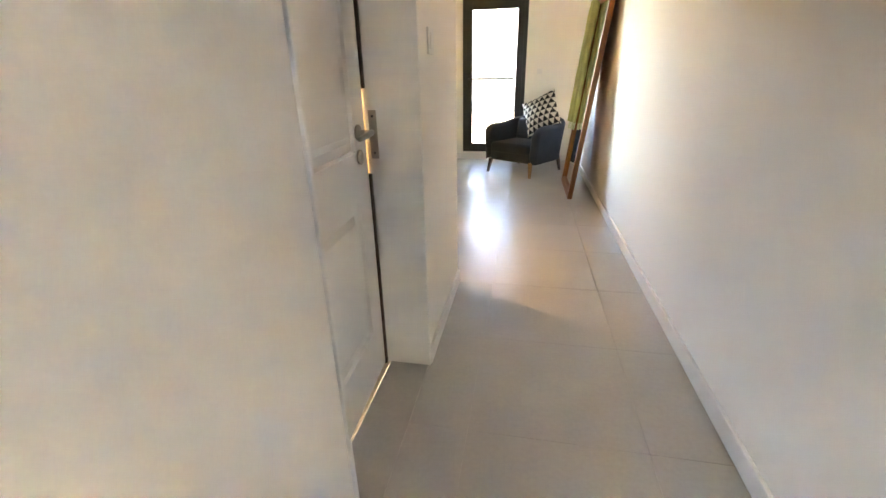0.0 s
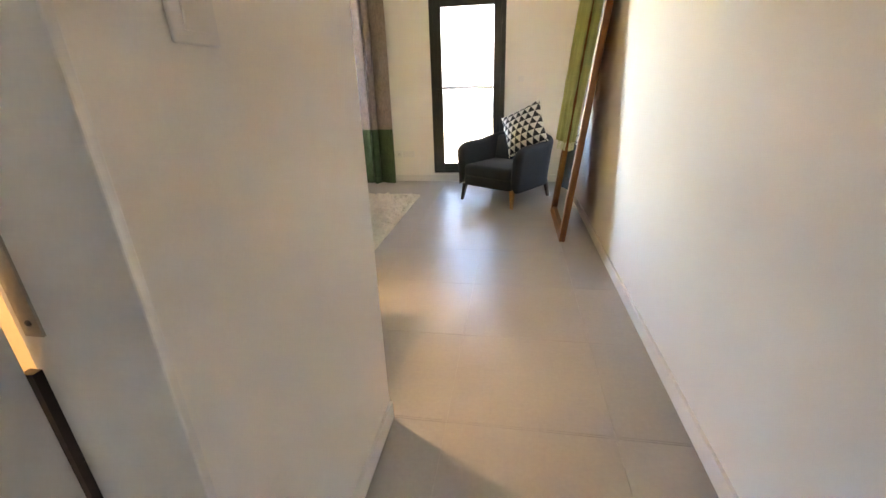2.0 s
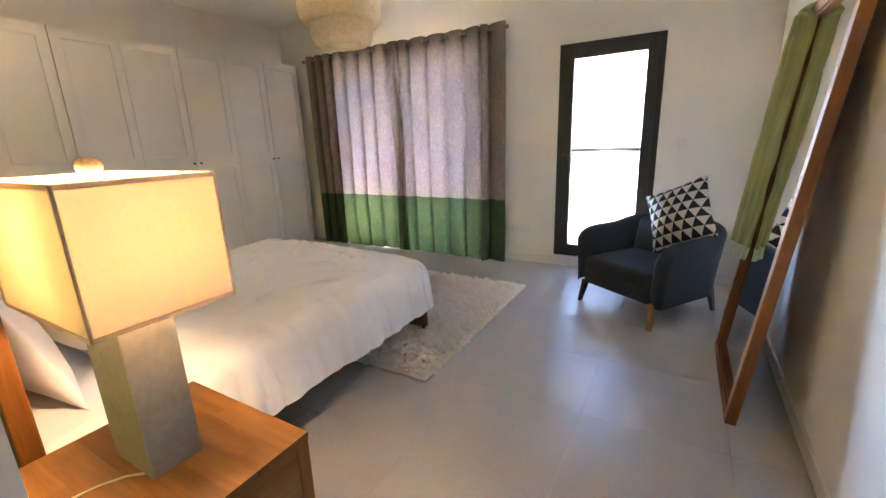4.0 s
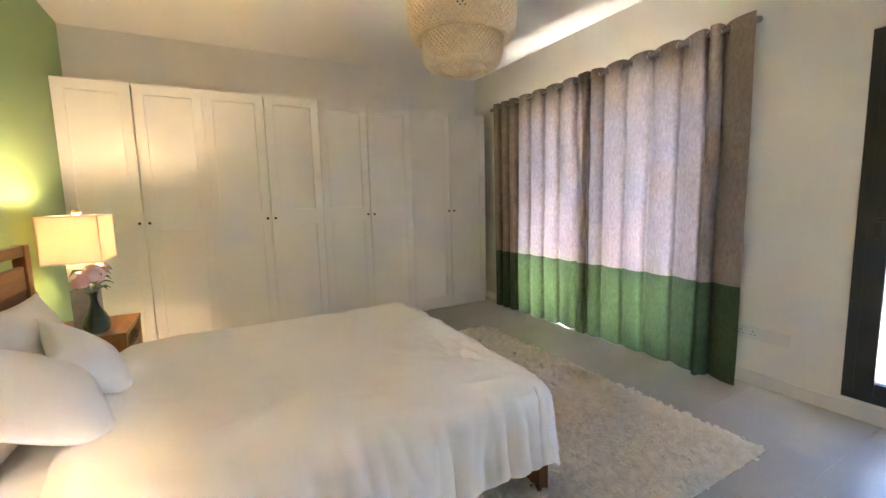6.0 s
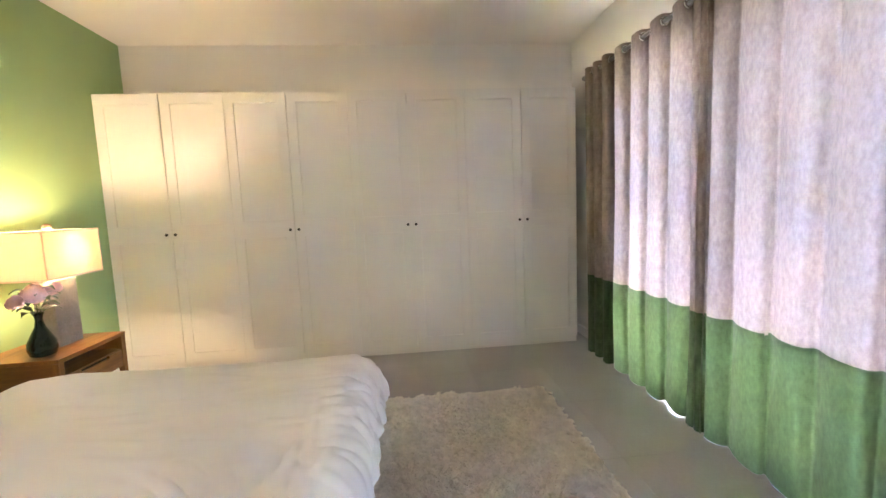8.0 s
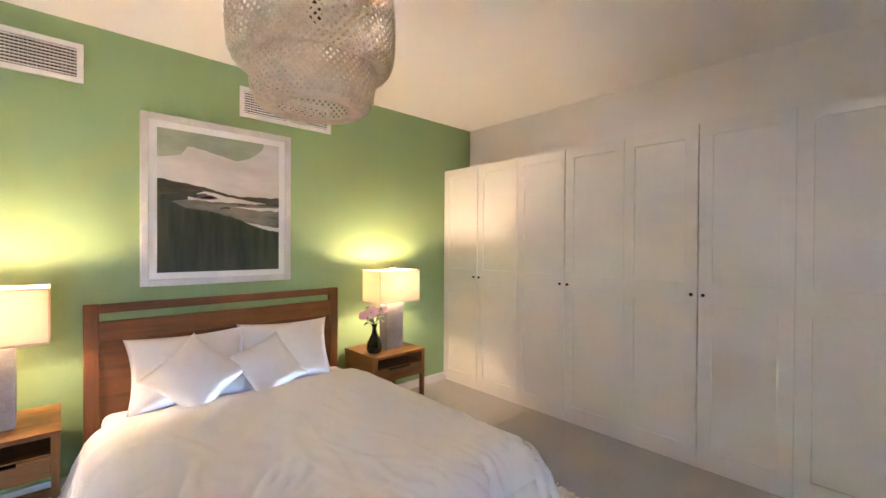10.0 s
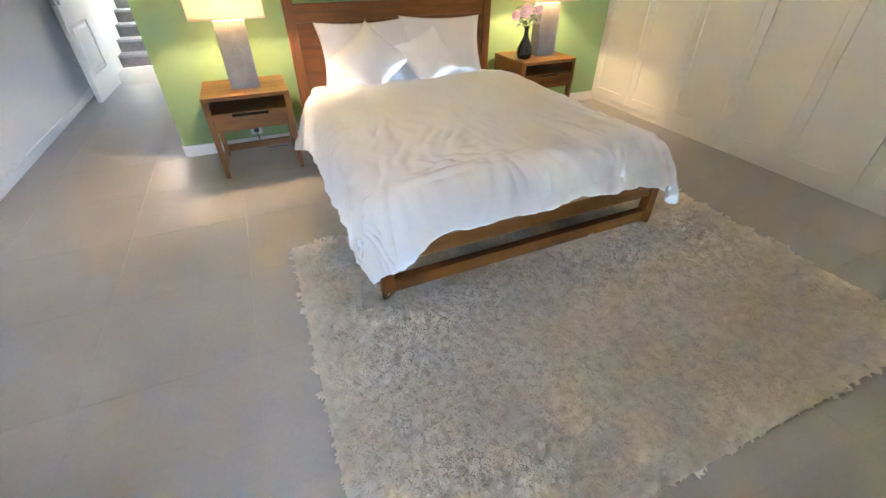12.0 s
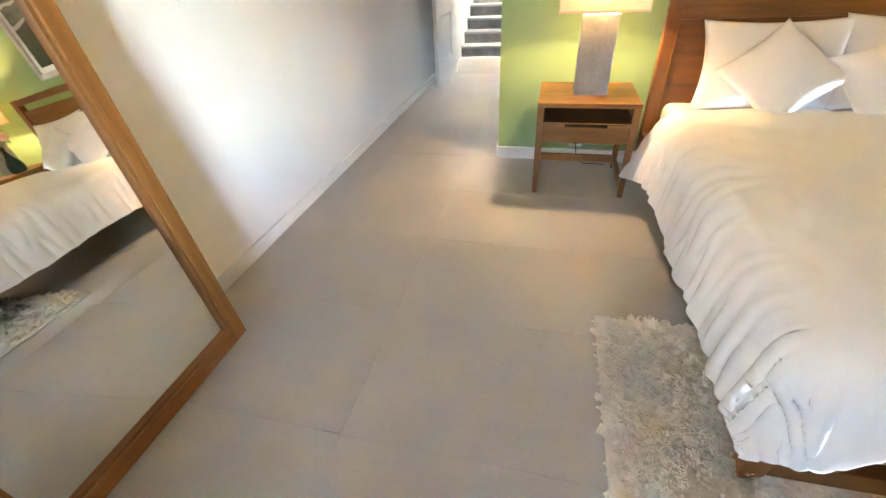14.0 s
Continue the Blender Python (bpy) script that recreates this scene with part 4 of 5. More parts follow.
def bedside_table(x, group="pair of bedside tables"):
    o = thing("bedside_table", "honey-brown wooden bedside table with open shelf and drawer", "bedside table", (x, 0.315, 0), group=group)
    w, d, h = 0.272, 0.238, 0.555
    top = part("top", box(-w, w, -d, d, h - 0.024, h - 0.003, 0.003), OAK["x"], o)
    rows = 6
    for i in range(rows):
        ya = -d + 2 * d * i / rows
        cut = (-0.09, 0.13, 0.02, -0.16, 0.19, -0.03)[i]
        for xa, xb in ((-w, cut), (cut, w)):
            part("plank", box(xa, xb, ya, ya + 2 * d / rows, h - 0.012, h, 0.0006, 1), OAK["x"], top)
    for sx in (-1, 1):
        for sy in (-1, 1):
            part("leg", taper(sx * (w - 0.019), sy * (d - 0.022), 0, h - 0.024, 0.030, 0.037, 0, 0), OAK["z"], o)
        part("side_panel", box(sx * (w - 0.012) - 0.008, sx * (w - 0.012) + 0.008, -d + 0.04, d - 0.04, 0.325, h - 0.024), OAK["y"], o)
        part("side_stretcher", box(sx * (w - 0.019) - 0.013, sx * (w - 0.019) + 0.013, -d + 0.038, d - 0.038, 0.035, 0.075, 0.003), OAK["y"], o)
    part("back_panel", box(-w + 0.03, w - 0.03, -d + 0.012, -d + 0.024, 0.325, h - 0.024), OAK["x"], o)
    part("back_stretcher", box(-w + 0.036, w - 0.036, -d + 0.010, -d + 0.034, 0.035, 0.085, 0.003), OAK["x"], o)
    part("shelf", box(-w + 0.02, w - 0.02, -d + 0.024, d - 0.015, 0.437, 0.445), OAK["x"], o)
    dr = part("drawer", boxes((-w + 0.037, w - 0.037, d - 0.026, d - 0.008, 0.330, 0.420), (-w + 0.037, -0.115, d - 0.026, d - 0.008, 0.420, 0.437), (0.115, w - 0.037, d - 0.026, d - 0.008, 0.420, 0.437), bevel=0.0015), OAK["x"], o)
    # the slot's shade is put into this box's near-black colour
    part("drawer_box", box(-w + 0.05, w - 0.05, -d + 0.03, d - 0.028, 0.332, 0.40), M_DARK, dr, "black box coloured as the shade behind the finger slot")
    part("bottom", box(-w + 0.03, w - 0.03, -d + 0.024, d - 0.03, 0.322, 0.330), OAK["x"], o)
    return o


table_1 = bedside_table(-1.636)
table_2 = copy_thing(table_1, pose(-4.055, 0.260, 0))


def table_lamp(x):
    o = thing("table_lamp", "lit table lamp with a grey stone block and cream box shade", "table lamp", (x, 0.32, 0.555), group="pair of table lamps")
    part("base", box(-0.0915, 0.0915, -0.0585, 0.0585, 0.0, 0.405, 0.004), M_CONC, o)
    part("neck", lathe([(0.014, 0.405), (0.014, 0.43), (0.02, 0.432), (0.02, 0.52), (0.015, 0.522)], 16), M_STEEL, o, "", True)
    part("bulb", lathe([(0.013, 0.522), (0.016, 0.535), (0.028, 0.565), (0.030, 0.586), (0.022, 0.608), (0.006, 0.618)], 20), M_BULB, o, "glowing bulb", True).visible_shadow = False
    hx, hy, z0, z1 = 0.216, 0.138, 0.424, 0.698
    sh = part("shade", bmesh.new(), M_SHADE, o, "cream fabric box shade")
    bm = bmesh.new()
    c = [(-1, -1), (1, -1), (1, 1), (-1, 1)]
    n = 10
    for i in range(4):
        a, b = c[i], c[(i + 1) % 4]
        sheet(lambda u, v, a=a, b=b: ((a[0] + (b[0] - a[0]) * u) * hx, (a[1] + (b[1] - a[1]) * u) * hy, z0 + (z1 - z0) * v), n, 4, bm)
    bmesh.ops.remove_doubles(bm, verts=bm.verts, dist=0.0005)
    bmesh.ops.recalc_face_normals(bm, faces=bm.faces)
    bm.to_mesh(sh.data)
    bm.free()
    thick(sh, 0.0015, 0)
    for z in (z0, z1):
        for i in range(4):
            a, b = c[i], c[(i + 1) % 4]
            part("trim_band", box(min(a[0], b[0]) * hx - 0.0022, max(a[0], b[0]) * hx + 0.0022, min(a[1], b[1]) * hy - 0.0022, max(a[1], b[1]) * hy + 0.0022, z - 0.005, z + 0.005, 0.0008), M_TRIMBAND, sh)
    for a in c:
        part("corner_seam", box(a[0] * hx - 0.0028, a[0] * hx + 0.0028, a[1] * hy - 0.0028, a[1] * hy + 0.0028, z0, z1, 0.0008), M_TRIMBAND, sh)
    part("spider", boxes((-hx, hx, -0.002, 0.002, z1 - 0.012, z1 - 0.008), (-0.002, 0.002, -hy, hy, z1 - 0.012, z1 - 0.008)), M_STEEL, o)
    part("harp", tube([(0.02, 0, 0.43), (0.05, 0, 0.50), (0.055, 0, 0.58), (0.04, 0, 0.65), (0.0, 0, 0.682)], 0.0025, 6), M_STEEL, o)
    part("harp", tube([(-0.02, 0, 0.43), (-0.05, 0, 0.50), (-0.055, 0, 0.58), (-0.04, 0, 0.65), (0.0, 0, 0.682)], 0.0025, 6), M_STEEL, o)
    part("finial", lathe([(0.004, 0.680), (0.006, 0.696), (0.006, 0.703), (0.019, 0.708), (0.025, 0.720), (0.023, 0.732), (0.013, 0.741), (0.003, 0.743)], 18), M_FINIAL, o, "small stone finial", True)
    return o


M_TRIMBAND = fabric("greyish_braid", (0.58, 0.52, 0.45), (0.70, 0.52, 0.34), 0.3, (150, 150, 150), 0.04, 0.1)
M_FINIAL = surface("brown_marble_knob", (0.32, 0.22, 0.15), 0.2, var=0.3, large=60, fine=150)
lamp_1 = table_lamp(-1.648)
lamp_2 = copy_thing(lamp_1, pose(-4.123, 0.262, 0.555))

single("lamp_cable", tube([(-1.60, 0.262, 0.5585), (-1.63, 0.235, 0.5585), (-1.655, 0.19, 0.5585), (-1.67, 0.13, 0.5585), (-1.68, 0.082, 0.5575), (-1.683, 0.070, 0.54), (-1.685, 0.060, 0.40), (-1.66, 0.040, 0.22), (-1.63, 0.026, 0.16)], 0.003, 8), M_CORD, "thin cream lamp cable over the bedside table", "cable", smooth=True)
sk = thing("wall_socket", "white wall socket with a dark plug low on the green wall", "socket", (-1.63, 0.0, 0.15))
part("plate", box(-0.043, 0.043, 0.0, 0.008, -0.043, 0.043, 0.003), M_PLASTIC, sk)
part("plug", box(-0.018, 0.018, 0.008, 0.036, -0.02, 0.02, 0.005), M_BLACKC, sk, "black plug")
single("plug_cable", tube([(-1.63, 0.034, 0.13), (-1.635, 0.045, 0.09), (-1.65, 0.06, 0.03), (-1.70, 0.07, 0.006), (-1.78, 0.06, 0.005), (-1.84, 0.08, 0.005)], 0.0035, 8), M_BLACKC, "black cable lying along the baseboard", "cable", smooth=True)

# ---- vase with peonies
vase = thing("vase", "small dark green glass bottle vase on the bedside table", "vase", (-3.885, 0.345, 0.555))
part("glass_body", lathe([(0.030, 0), (0.046, 0.008), (0.054, 0.035), (0.052, 0.065), (0.036, 0.10), (0.019, 0.135), (0.014, 0.165), (0.016, 0.185), (0.022, 0.198), (0.018, 0.198), (0.012, 0.18)], 28), M_VASE, vase, "", True)
bq = thing("flower_bunch", "pale pink peonies with dark green leaves in the vase", "flowers", (-3.885, 0.345, 0.715))
rnd = random.Random(5)
vase.matrix_basis = pose(-3.885, 0.345, 0.555) @ Matrix.Diagonal((1.25, 1.25, 1.25, 1))
bq.matrix_basis = pose(-3.885, 0.345, 0.76) @ Matrix.Diagonal((1.25, 1.25, 1.25, 1))
for cx, cy, cz, rr in ((0.03, 0.02, 0.125, 0.055), (-0.045, 0.035, 0.135, 0.042), (0.075, -0.02, 0.10, 0.04)):
    part("stem", tube([(0, 0, 0.0), (cx * 0.3, cy * 0.3, cz * 0.5), (cx, cy, cz - rr * 0.5)], 0.0025, 6), M_LEAF, bq)
    bm = bmesh.new()
    for k in range(34):
        th, ph = k * 2.4, math.acos(1 - 1.7 * (k + 0.5) / 34)
        d = Vector((math.sin(ph) * math.cos(th), math.sin(ph) * math.sin(th), math.cos(ph)))
        side = d.cross(Vector((0.1, 0.2, 1))).normalized()
        up = side.cross(d).normalized()
        c0 = Vector((cx, cy, cz)) + d * rr * rnd.uniform(0.45, 0.95)
        pw = rr * rnd.uniform(0.45, 0.6)
        sheet(lambda u, v: c0 + side * pw * (2 * u - 1) * (1 - 0.4 * v * v) + up * pw * (2 * v - 1) - d * pw * 0.55 * ((2 * u - 1) ** 2 + (2 * v - 1) ** 2) + d * 0.1 * pw * rnd.uniform(-1, 1), 3, 3, bm)
    part("blossom", bm, M_PETAL, bq, "pale pink peony blossom", True)
for k in range(20):
    th = k * 2.399
    r0, z0 = 0.02, 0.03 + 0.0055 * k
    dx, dy = math.cos(th), math.sin(th)
    ln = 0.062
    bm = sheet(lambda u, v: (dx * (r0 + ln * v) - dy * 0.025 * (2 * u - 1) * math.sin(math.pi * min(0.98, v + 0.06)), dy * (r0 + ln * v) + dx * 0.025 * (2 * u - 1) * math.sin(math.pi * min(0.98, v + 0.06)), z0 + 0.02 * math.sin(v * 2.5) - 0.012 * v * v + 0.006 * abs(2 * u - 1)), 4, 6)
    part("leaf", bm, M_LEAF, bq, "", True)

# ---------------------------------------------------------------- on the green wall
pic = thing("picture", "framed moorland painting in grey and dark green", "picture", (-2.785, 0.0, 1.777))
pw, ph = 0.497, 0.577
for nm, r in (("frame_side", (-pw, -pw + 0.045, 0.002, 0.036, -ph, ph)), ("frame_side", (pw - 0.045, pw, 0.002, 0.036, -ph, ph)), ("frame_rail", (-pw + 0.045, pw - 0.045, 0.002, 0.036, ph - 0.045, ph)), ("frame_rail", (-pw + 0.045, pw - 0.045, 0.002, 0.036, -ph, -ph + 0.045))):
    part(nm, box(*r, 0.006), M_SILVER, pic)
part("mount", box(-pw + 0.04, pw - 0.04, 0.004, 0.016, -ph + 0.04, ph - 0.04), M_MAT, pic, "white mount board")
sheet_of_print = part("print", box(-0.405, 0.405, 0.0165, 0.0185, -0.488, 0.488), M_PSKY, pic, "painted moor under a pale sky")


def daub(name, mat, layer, outline):
    """A painted shape on the print; outline in shares of the print's width from its left edge and of its height from the top."""
    bm = bmesh.new()
    pts, n = [], len(outline)
    for i in range(n):
        (u0, v0), (u1, v1) = outline[i], outline[(i + 1) % n]
        steps = max(1, int(math.hypot(u1 - u0, v1 - v0) / 0.02))
        for k in range(steps):
            u, v = u0 + (u1 - u0) * k / steps, v0 + (v1 - v0) * k / steps
            if 0.001 < u < 0.999 and 0.001 < v < 0.999:
                v += 0.010 * noise.noise(Vector((u * 16, v * 16, layer))) + 0.004 * noise.noise(Vector((u * 60, v * 60, layer)))
            pts.append(bm.verts.new((0.405 - 0.81 * u, 0.0185 + 0.0003 * layer, 0.488 - 0.976 * v)))
    bmesh.ops.triangulate(bm, faces=[bm.faces.new(pts)])
    bmesh.ops.recalc_face_normals(bm, faces=bm.faces)
    part(name, bm, mat, sheet_of_print)


daub("painted_cloud", M_PCLOUD, 1, [(0, 0), (0.86, 0), (0.84, 0.05), (0.78, 0.10), (0.72, 0.13), (0.60, 0.165), (0.48, 0.14), (0.34, 0.115), (0.22, 0.10), (0.17, 0.17), (0.08, 0.19), (0, 0.20)])
daub("painted_moor", M_PMOOR, 1, [(0, 0.35), (0.2, 0.37), (0.38, 0.395), (0.5, 0.42), (0.62, 0.44), (0.8, 0.445), (1, 0.445), (1, 1), (0, 1)])
daub("painted_shore", M_PSHORE, 2, [(0.10, 0.50), (0.30, 0.47), (0.6, 0.48), (1, 0.50), (1, 0.70), (0.8, 0.67), (0.6, 0.60), (0.4, 0.56), (0.2, 0.54)])
daub("painted_headland", M_PHEAD, 3, [(0, 0.352), (0.2, 0.372), (0.38, 0.395), (0.5, 0.42), (0.62, 0.435), (0.8, 0.43), (1, 0.425), (1, 0.475), (0.85, 0.468), (0.62, 0.452), (0.48, 0.435), (0.36, 0.412), (0.2, 0.44), (0, 0.46)])
daub("painted_water", M_PWATER, 4, [(0.38, 0.415), (0.50, 0.438), (0.60, 0.453), (0.80, 0.470), (0.88, 0.478), (0.70, 0.487), (0.45, 0.487), (0.22, 0.480), (0.22, 0.462), (0.40, 0.468), (0.46, 0.455), (0.42, 0.440), (0.28, 0.432)])
daub("painted_water", M_PWATER, 4, [(0.58, 0.520), (0.75, 0.515), (1, 0.505), (1, 0.53), (0.8, 0.535)])
daub("painted_water", M_PWATER, 4, [(0.68, 0.63), (0.80, 0.645), (1, 0.665), (1, 0.695), (0.92, 0.69), (0.80, 0.665)])
daub("painted_rock", M_PHEAD, 5, [(0.47, 0.522), (0.55, 0.518), (0.56, 0.535), (0.48, 0.538)])
daub("painted_rock", M_PHEAD, 5, [(0.62, 0.492), (0.70, 0.490), (0.69, 0.505), (0.63, 0.505)])


def vent(x0, x1, z0, z1):
    o = thing("air_vent", "white metal air grille high on the green wall", "air vent", ((x0 + x1) / 2, 0.0, (z0 + z1) / 2), group="pair of air vents")
    w, h, b = (x1 - x0) / 2, (z1 - z0) / 2, 0.032
    # flat near-black sheet: the depth of shade between the slats is its colour
    part("backing", box(-w + 0.01, w - 0.01, 0.001, 0.003, -h + 0.01, h - 0.01), M_DARK, o, "black sheet coloured as the unlit duct behind the slats")
    for r in ((-w, w, 0.001, 0.016, h - b, h), (-w, w, 0.001, 0.016, -h, -h + b), (-w, -w + b, 0.001, 0.016, -h + b, h - b), (w - b, w, 0.001, 0.016, -h + b, h - b), (-0.008, 0.008, 0.001, 0.016, -h + b, h - b)):
        part("frame", box(*r, 0.002), M_TRIM, o)
    n = 9
    sl = None
    for i in range(n):
        z = -h + b + (2 * h - 2 * b) * (i + 0.5) / n
        if sl is None:
            sl = part("slat", box(-w + b, w - b, 0.007, 0.015, -0.0036, 0.0036), M_TRIM, o)
            sl.location = (0, 0, z)
        else:
            q = sl.copy()
            scene.collection.objects.link(q)
            q.location = (0, 0, z)
    bl = None
    m = 38
    for i in range(m):
        x = -w + b + (2 * w - 2 * b) * (i + 0.5) / m
        if bl is None:
            bl = part("blade", box(-0.0012, 0.0012, 0.003, 0.0055, -h + b, h - b), M_TRIM, o)
            bl.location = (x, 0, 0)
        else:
            q = bl.copy()
            scene.collection.objects.link(q)
            q.location = (x, 0, 0)


vent(-2.012, -1.262, 2.452, 2.686)
vent(-3.645, -2.90, 2.452, 2.680)

th = thing("thermostat", "small white thermostat with a dark screen", "thermostat", (-1.293, 0.0, 1.264))
part("housing", box(-0.04, 0.04, 0.0, 0.018, -0.04, 0.04, 0.004), M_PLASTIC, th)
part("screen", box(-0.027, 0.027, 0.018, 0.0195, -0.022, 0.027), M_LCD, th, "dark grey display")


def wall_plate(name, label, at, turn, w, h, rockers):
    o = thing(name, label, "switch" if "switch" in name else "socket", at, turn)
    part("plate", box(-w / 2, w / 2, -0.008, 0.0, -h / 2, h / 2, 0.003), M_PLASTIC, o)
    for i in range(rockers):
        cx = -w / 2 + w * (i + 0.5) / rockers
        part("rocker", box(cx - w / rockers * 0.28, cx + w / rockers * 0.28, -0.0115, -0.008, -h * 0.32, h * 0.32, 0.0015), M_PLASTIC, o)
    return o


wall_plate("light_switch", "white light switch on the corridor wall", (CX, -0.614, 1.28), 90, 0.088, 0.088, 1)
wall_plate("light_switch", "white switch plate beside the balcony door", (-0.58, WY, 1.212), 0, 0.07, 0.07, 1)
so = thing("wall_socket", "white double socket low on the window wall", "socket", (-2.145, WY, 0.35))
part("plate", box(-0.073, 0.073, -0.009, 0, -0.043, 0.043, 0.003), M_PLASTIC, so)
for cx in (-0.036, 0.036):
    for dx, dz in ((-0.011, -0.008), (0.011, -0.008), (0.0, 0.013)):
        # thin black patch with the hole's inner shade as its colour
        part("pin_hole", box(cx + dx - 0.004, cx + dx + 0.004, -0.0096, -0.009, dz - 0.003, dz + 0.003), M_BLACKP, so)
single("blank_plate", box(-2.065, -1.905, WY - 0.008, WY, 0.309, 0.393, 0.003), M_PLASTIC, "blank white cover plate beside the socket", "cover plate")

# ---------------------------------------------------------------- pendant lamp of woven bamboo
pend = thing("pendant_lamp", "unlit woven bamboo pendant lamp in tiers", "pendant lamp", (-2.50, 2.095, 0))


def weave(profile, strips, width, name, label=""):
    """Bamboo strips laid crosswise along both slants of a turned shape."""
    prof = [Vector(p) for p in profile]
    lens = [0.0]
    for a, b in zip(prof, prof[1:]):
        lens.append(lens[-1] + (b - a).length)
    total = lens[-1]

    def at(t):
        q = t * total
        for i in range(len(lens) - 1):
            if q <= lens[i + 1] + 1e-9:
                f = (q - lens[i]) / (lens[i + 1] - lens[i])
                return prof[i].lerp(prof[i + 1], f)
        return prof[-1]
    verts, faces = [], []
    n = max(14, int(total / 0.014))
    rmax = max(p[0] for p in prof)
    twist = total / rmax * 0.9
    for sgn in (-1, 1):
        for k in range(strips):
            a0 = 2 * math.pi * k / strips
            base = len(verts)
            for i in range(n + 1):
                t = i / n
                p = at(t)
                ang = a0 + sgn * twist * t
                off = 0.0016 * sgn
                hw = width * (0.72 + 0.5 * min(1.0, t * 1.6) + 0.7 * max(0.0, t - 0.78) / 0.22) / 2 / max(p[0], 0.05)
                for e in (-1, 1):
                    r = p[0] + off
                    verts.append((r * math.cos(ang + e * hw), r * math.sin(ang + e * hw), p[1] + e * sgn * -0.0))
            for i in range(n):
                q = base + 2 * i
                faces.append((q, q + 1, q + 3, q + 2))
    me = empty_mesh(name, verts, faces, M_BAMBOO)
    o = new(name, me)
    o.parent = pend
    if label:
        tagged(o, label)
    return o


def tier(name, label, prof, strips, width):
    o = tagged(weave(prof, strips, width, name, label), kind="stuff")
    for r, z in (prof[0], prof[-1]):
        part("rim", tube([(r * math.cos(a * math.pi / 24), r * math.sin(a * math.pi / 24), z) for a in range(49)], 0.004, 6), M_BAMBOO, o, "", True)


tier("top_tier", "open woven top ring", [(0.125, 2.428), (0.150, 2.438), (0.172, 2.424), (0.186, 2.395), (0.191, 2.355), (0.191, 2.31), (0.186, 2.275)], 50, 0.0074)
tier("middle_tier", "wide woven middle tier", [(0.170, 2.335), (0.212, 2.332), (0.238, 2.308), (0.250, 2.265), (0.254, 2.21), (0.254, 2.13), (0.250, 2.075), (0.236, 2.040), (0.213, 2.028), (0.192, 2.038)], 70, 0.0080)
tier("lower_tier", "narrower woven lower tier", [(0.184, 2.14), (0.189, 2.07), (0.190, 1.995), (0.186, 1.950), (0.172, 1.918), (0.145, 1.904), (0.110, 1.912)], 58, 0.0086)
part("cable", tube([(0, 0, 2.29), (0, 0, CEIL - 0.02)], 0.003, 8), M_BLACKC, pend, "black cable")
part("socket", lathe([(0.006, 2.29), (0.022, 2.285), (0.024, 2.23), (0.022, 2.195), (0.016, 2.192)], 16), M_BLACKP, pend, "black lamp holder", True)
part("ceiling_cup", lathe([(0.012, CEIL - 0.03), (0.05, CEIL - 0.022), (0.052, CEIL)], 24), M_BLACKP, pend, "black ceiling cup", True)
for a in range(3):
    t = a * 2.094 + 0.4
    part("wire_spoke", tube([(0.02 * math.cos(t), 0.02 * math.sin(t), 2.29), (0.11 * math.cos(t), 0.11 * math.sin(t), 2.385), (0.17 * math.cos(t), 0.17 * math.sin(t), 2.42)], 0.0018, 6), M_BLACKP, pend)

# ---------------------------------------------------------------- shag rug
RX0, RX1, RY0, RY1 = -4.13, -1.685, 1.62, 3.33
rug = thing("rug", "thick ivory shag rug lying under the bed's foot", "rug", ((RX0 + RX1) / 2, (RY0 + RY1) / 2, 0))
rw, rl = (RX1 - RX0) / 2, (RY1 - RY0) / 2
part("backing", box(-rw, rw, -rl, rl, 0.0, 0.010, 0.003), M_PILE, rug)
rg = np.random.RandomState(7)
# the pile stands in tufts of a dozen strands that lean and curl together
gx_n, gy_n, per = 104, 73, 14
tx, ty = np.meshgrid((np.arange(gx_n) + 0.5) / gx_n * 2 * rw - rw, (np.arange(gy_n) + 0.5) / gy_n * 2 * rl - rl)
tx, ty = tx.ravel() + rg.normal(0, 0.009, gx_n * gy_n), ty.ravel() + rg.normal(0, 0.009, gx_n * gy_n)
tx, ty = np.clip(tx, -rw, rw), np.clip(ty, -rl, rl)
T = len(tx)
tdir = 1.6 * (np.sin(tx * 5.1 + 2.1 * np.sin(ty * 4.3)) + np.sin(ty * 6.7 + 1.7 * np.sin(tx * 4.9))) + rg.normal(0, 1.3, T)
tlen = rg.uniform(0.026, 0.046, T)
tup = rg.uniform(0.35, 1.0, T)
border = np.minimum(np.minimum(tx + rw, rw - tx), np.minimum(ty + rl, rl - ty)) < 0.03
tlen, tup = np.where(border, tlen * 0.7, tlen), np.where(border, tup * 0.55, tup)
tcurl = rg.normal(0, 0.9, T)
K = np.repeat(np.arange(T), per)
N = len(K)
spread, turn_a = np.sqrt(rg.uniform(0, 1, N)) * 0.0165, rg.uniform(0, 2 * np.pi, N)
px, py = tx[K] + spread * np.cos(turn_a), ty[K] + spread * np.sin(turn_a)
dirn = tdir[K] + rg.normal(0, 0.35, N)
ln = tlen[K] * rg.uniform(0.75, 1.15, N)
hgt = tup[K] * rg.uniform(0.8, 1.15, N)
wd = rg.uniform(0.0020, 0.0042, N)
d2 = dirn + tcurl[K]
zero = np.zeros(N)
P0 = np.stack([px, py, np.full(N, 0.008)], 1)
P1 = P0 + np.stack([np.cos(dirn) * ln * 0.35 - 0.25 * spread * np.cos(turn_a), np.sin(dirn) * ln * 0.35 - 0.25 * spread * np.sin(turn_a), ln * hgt * 0.62], 1)
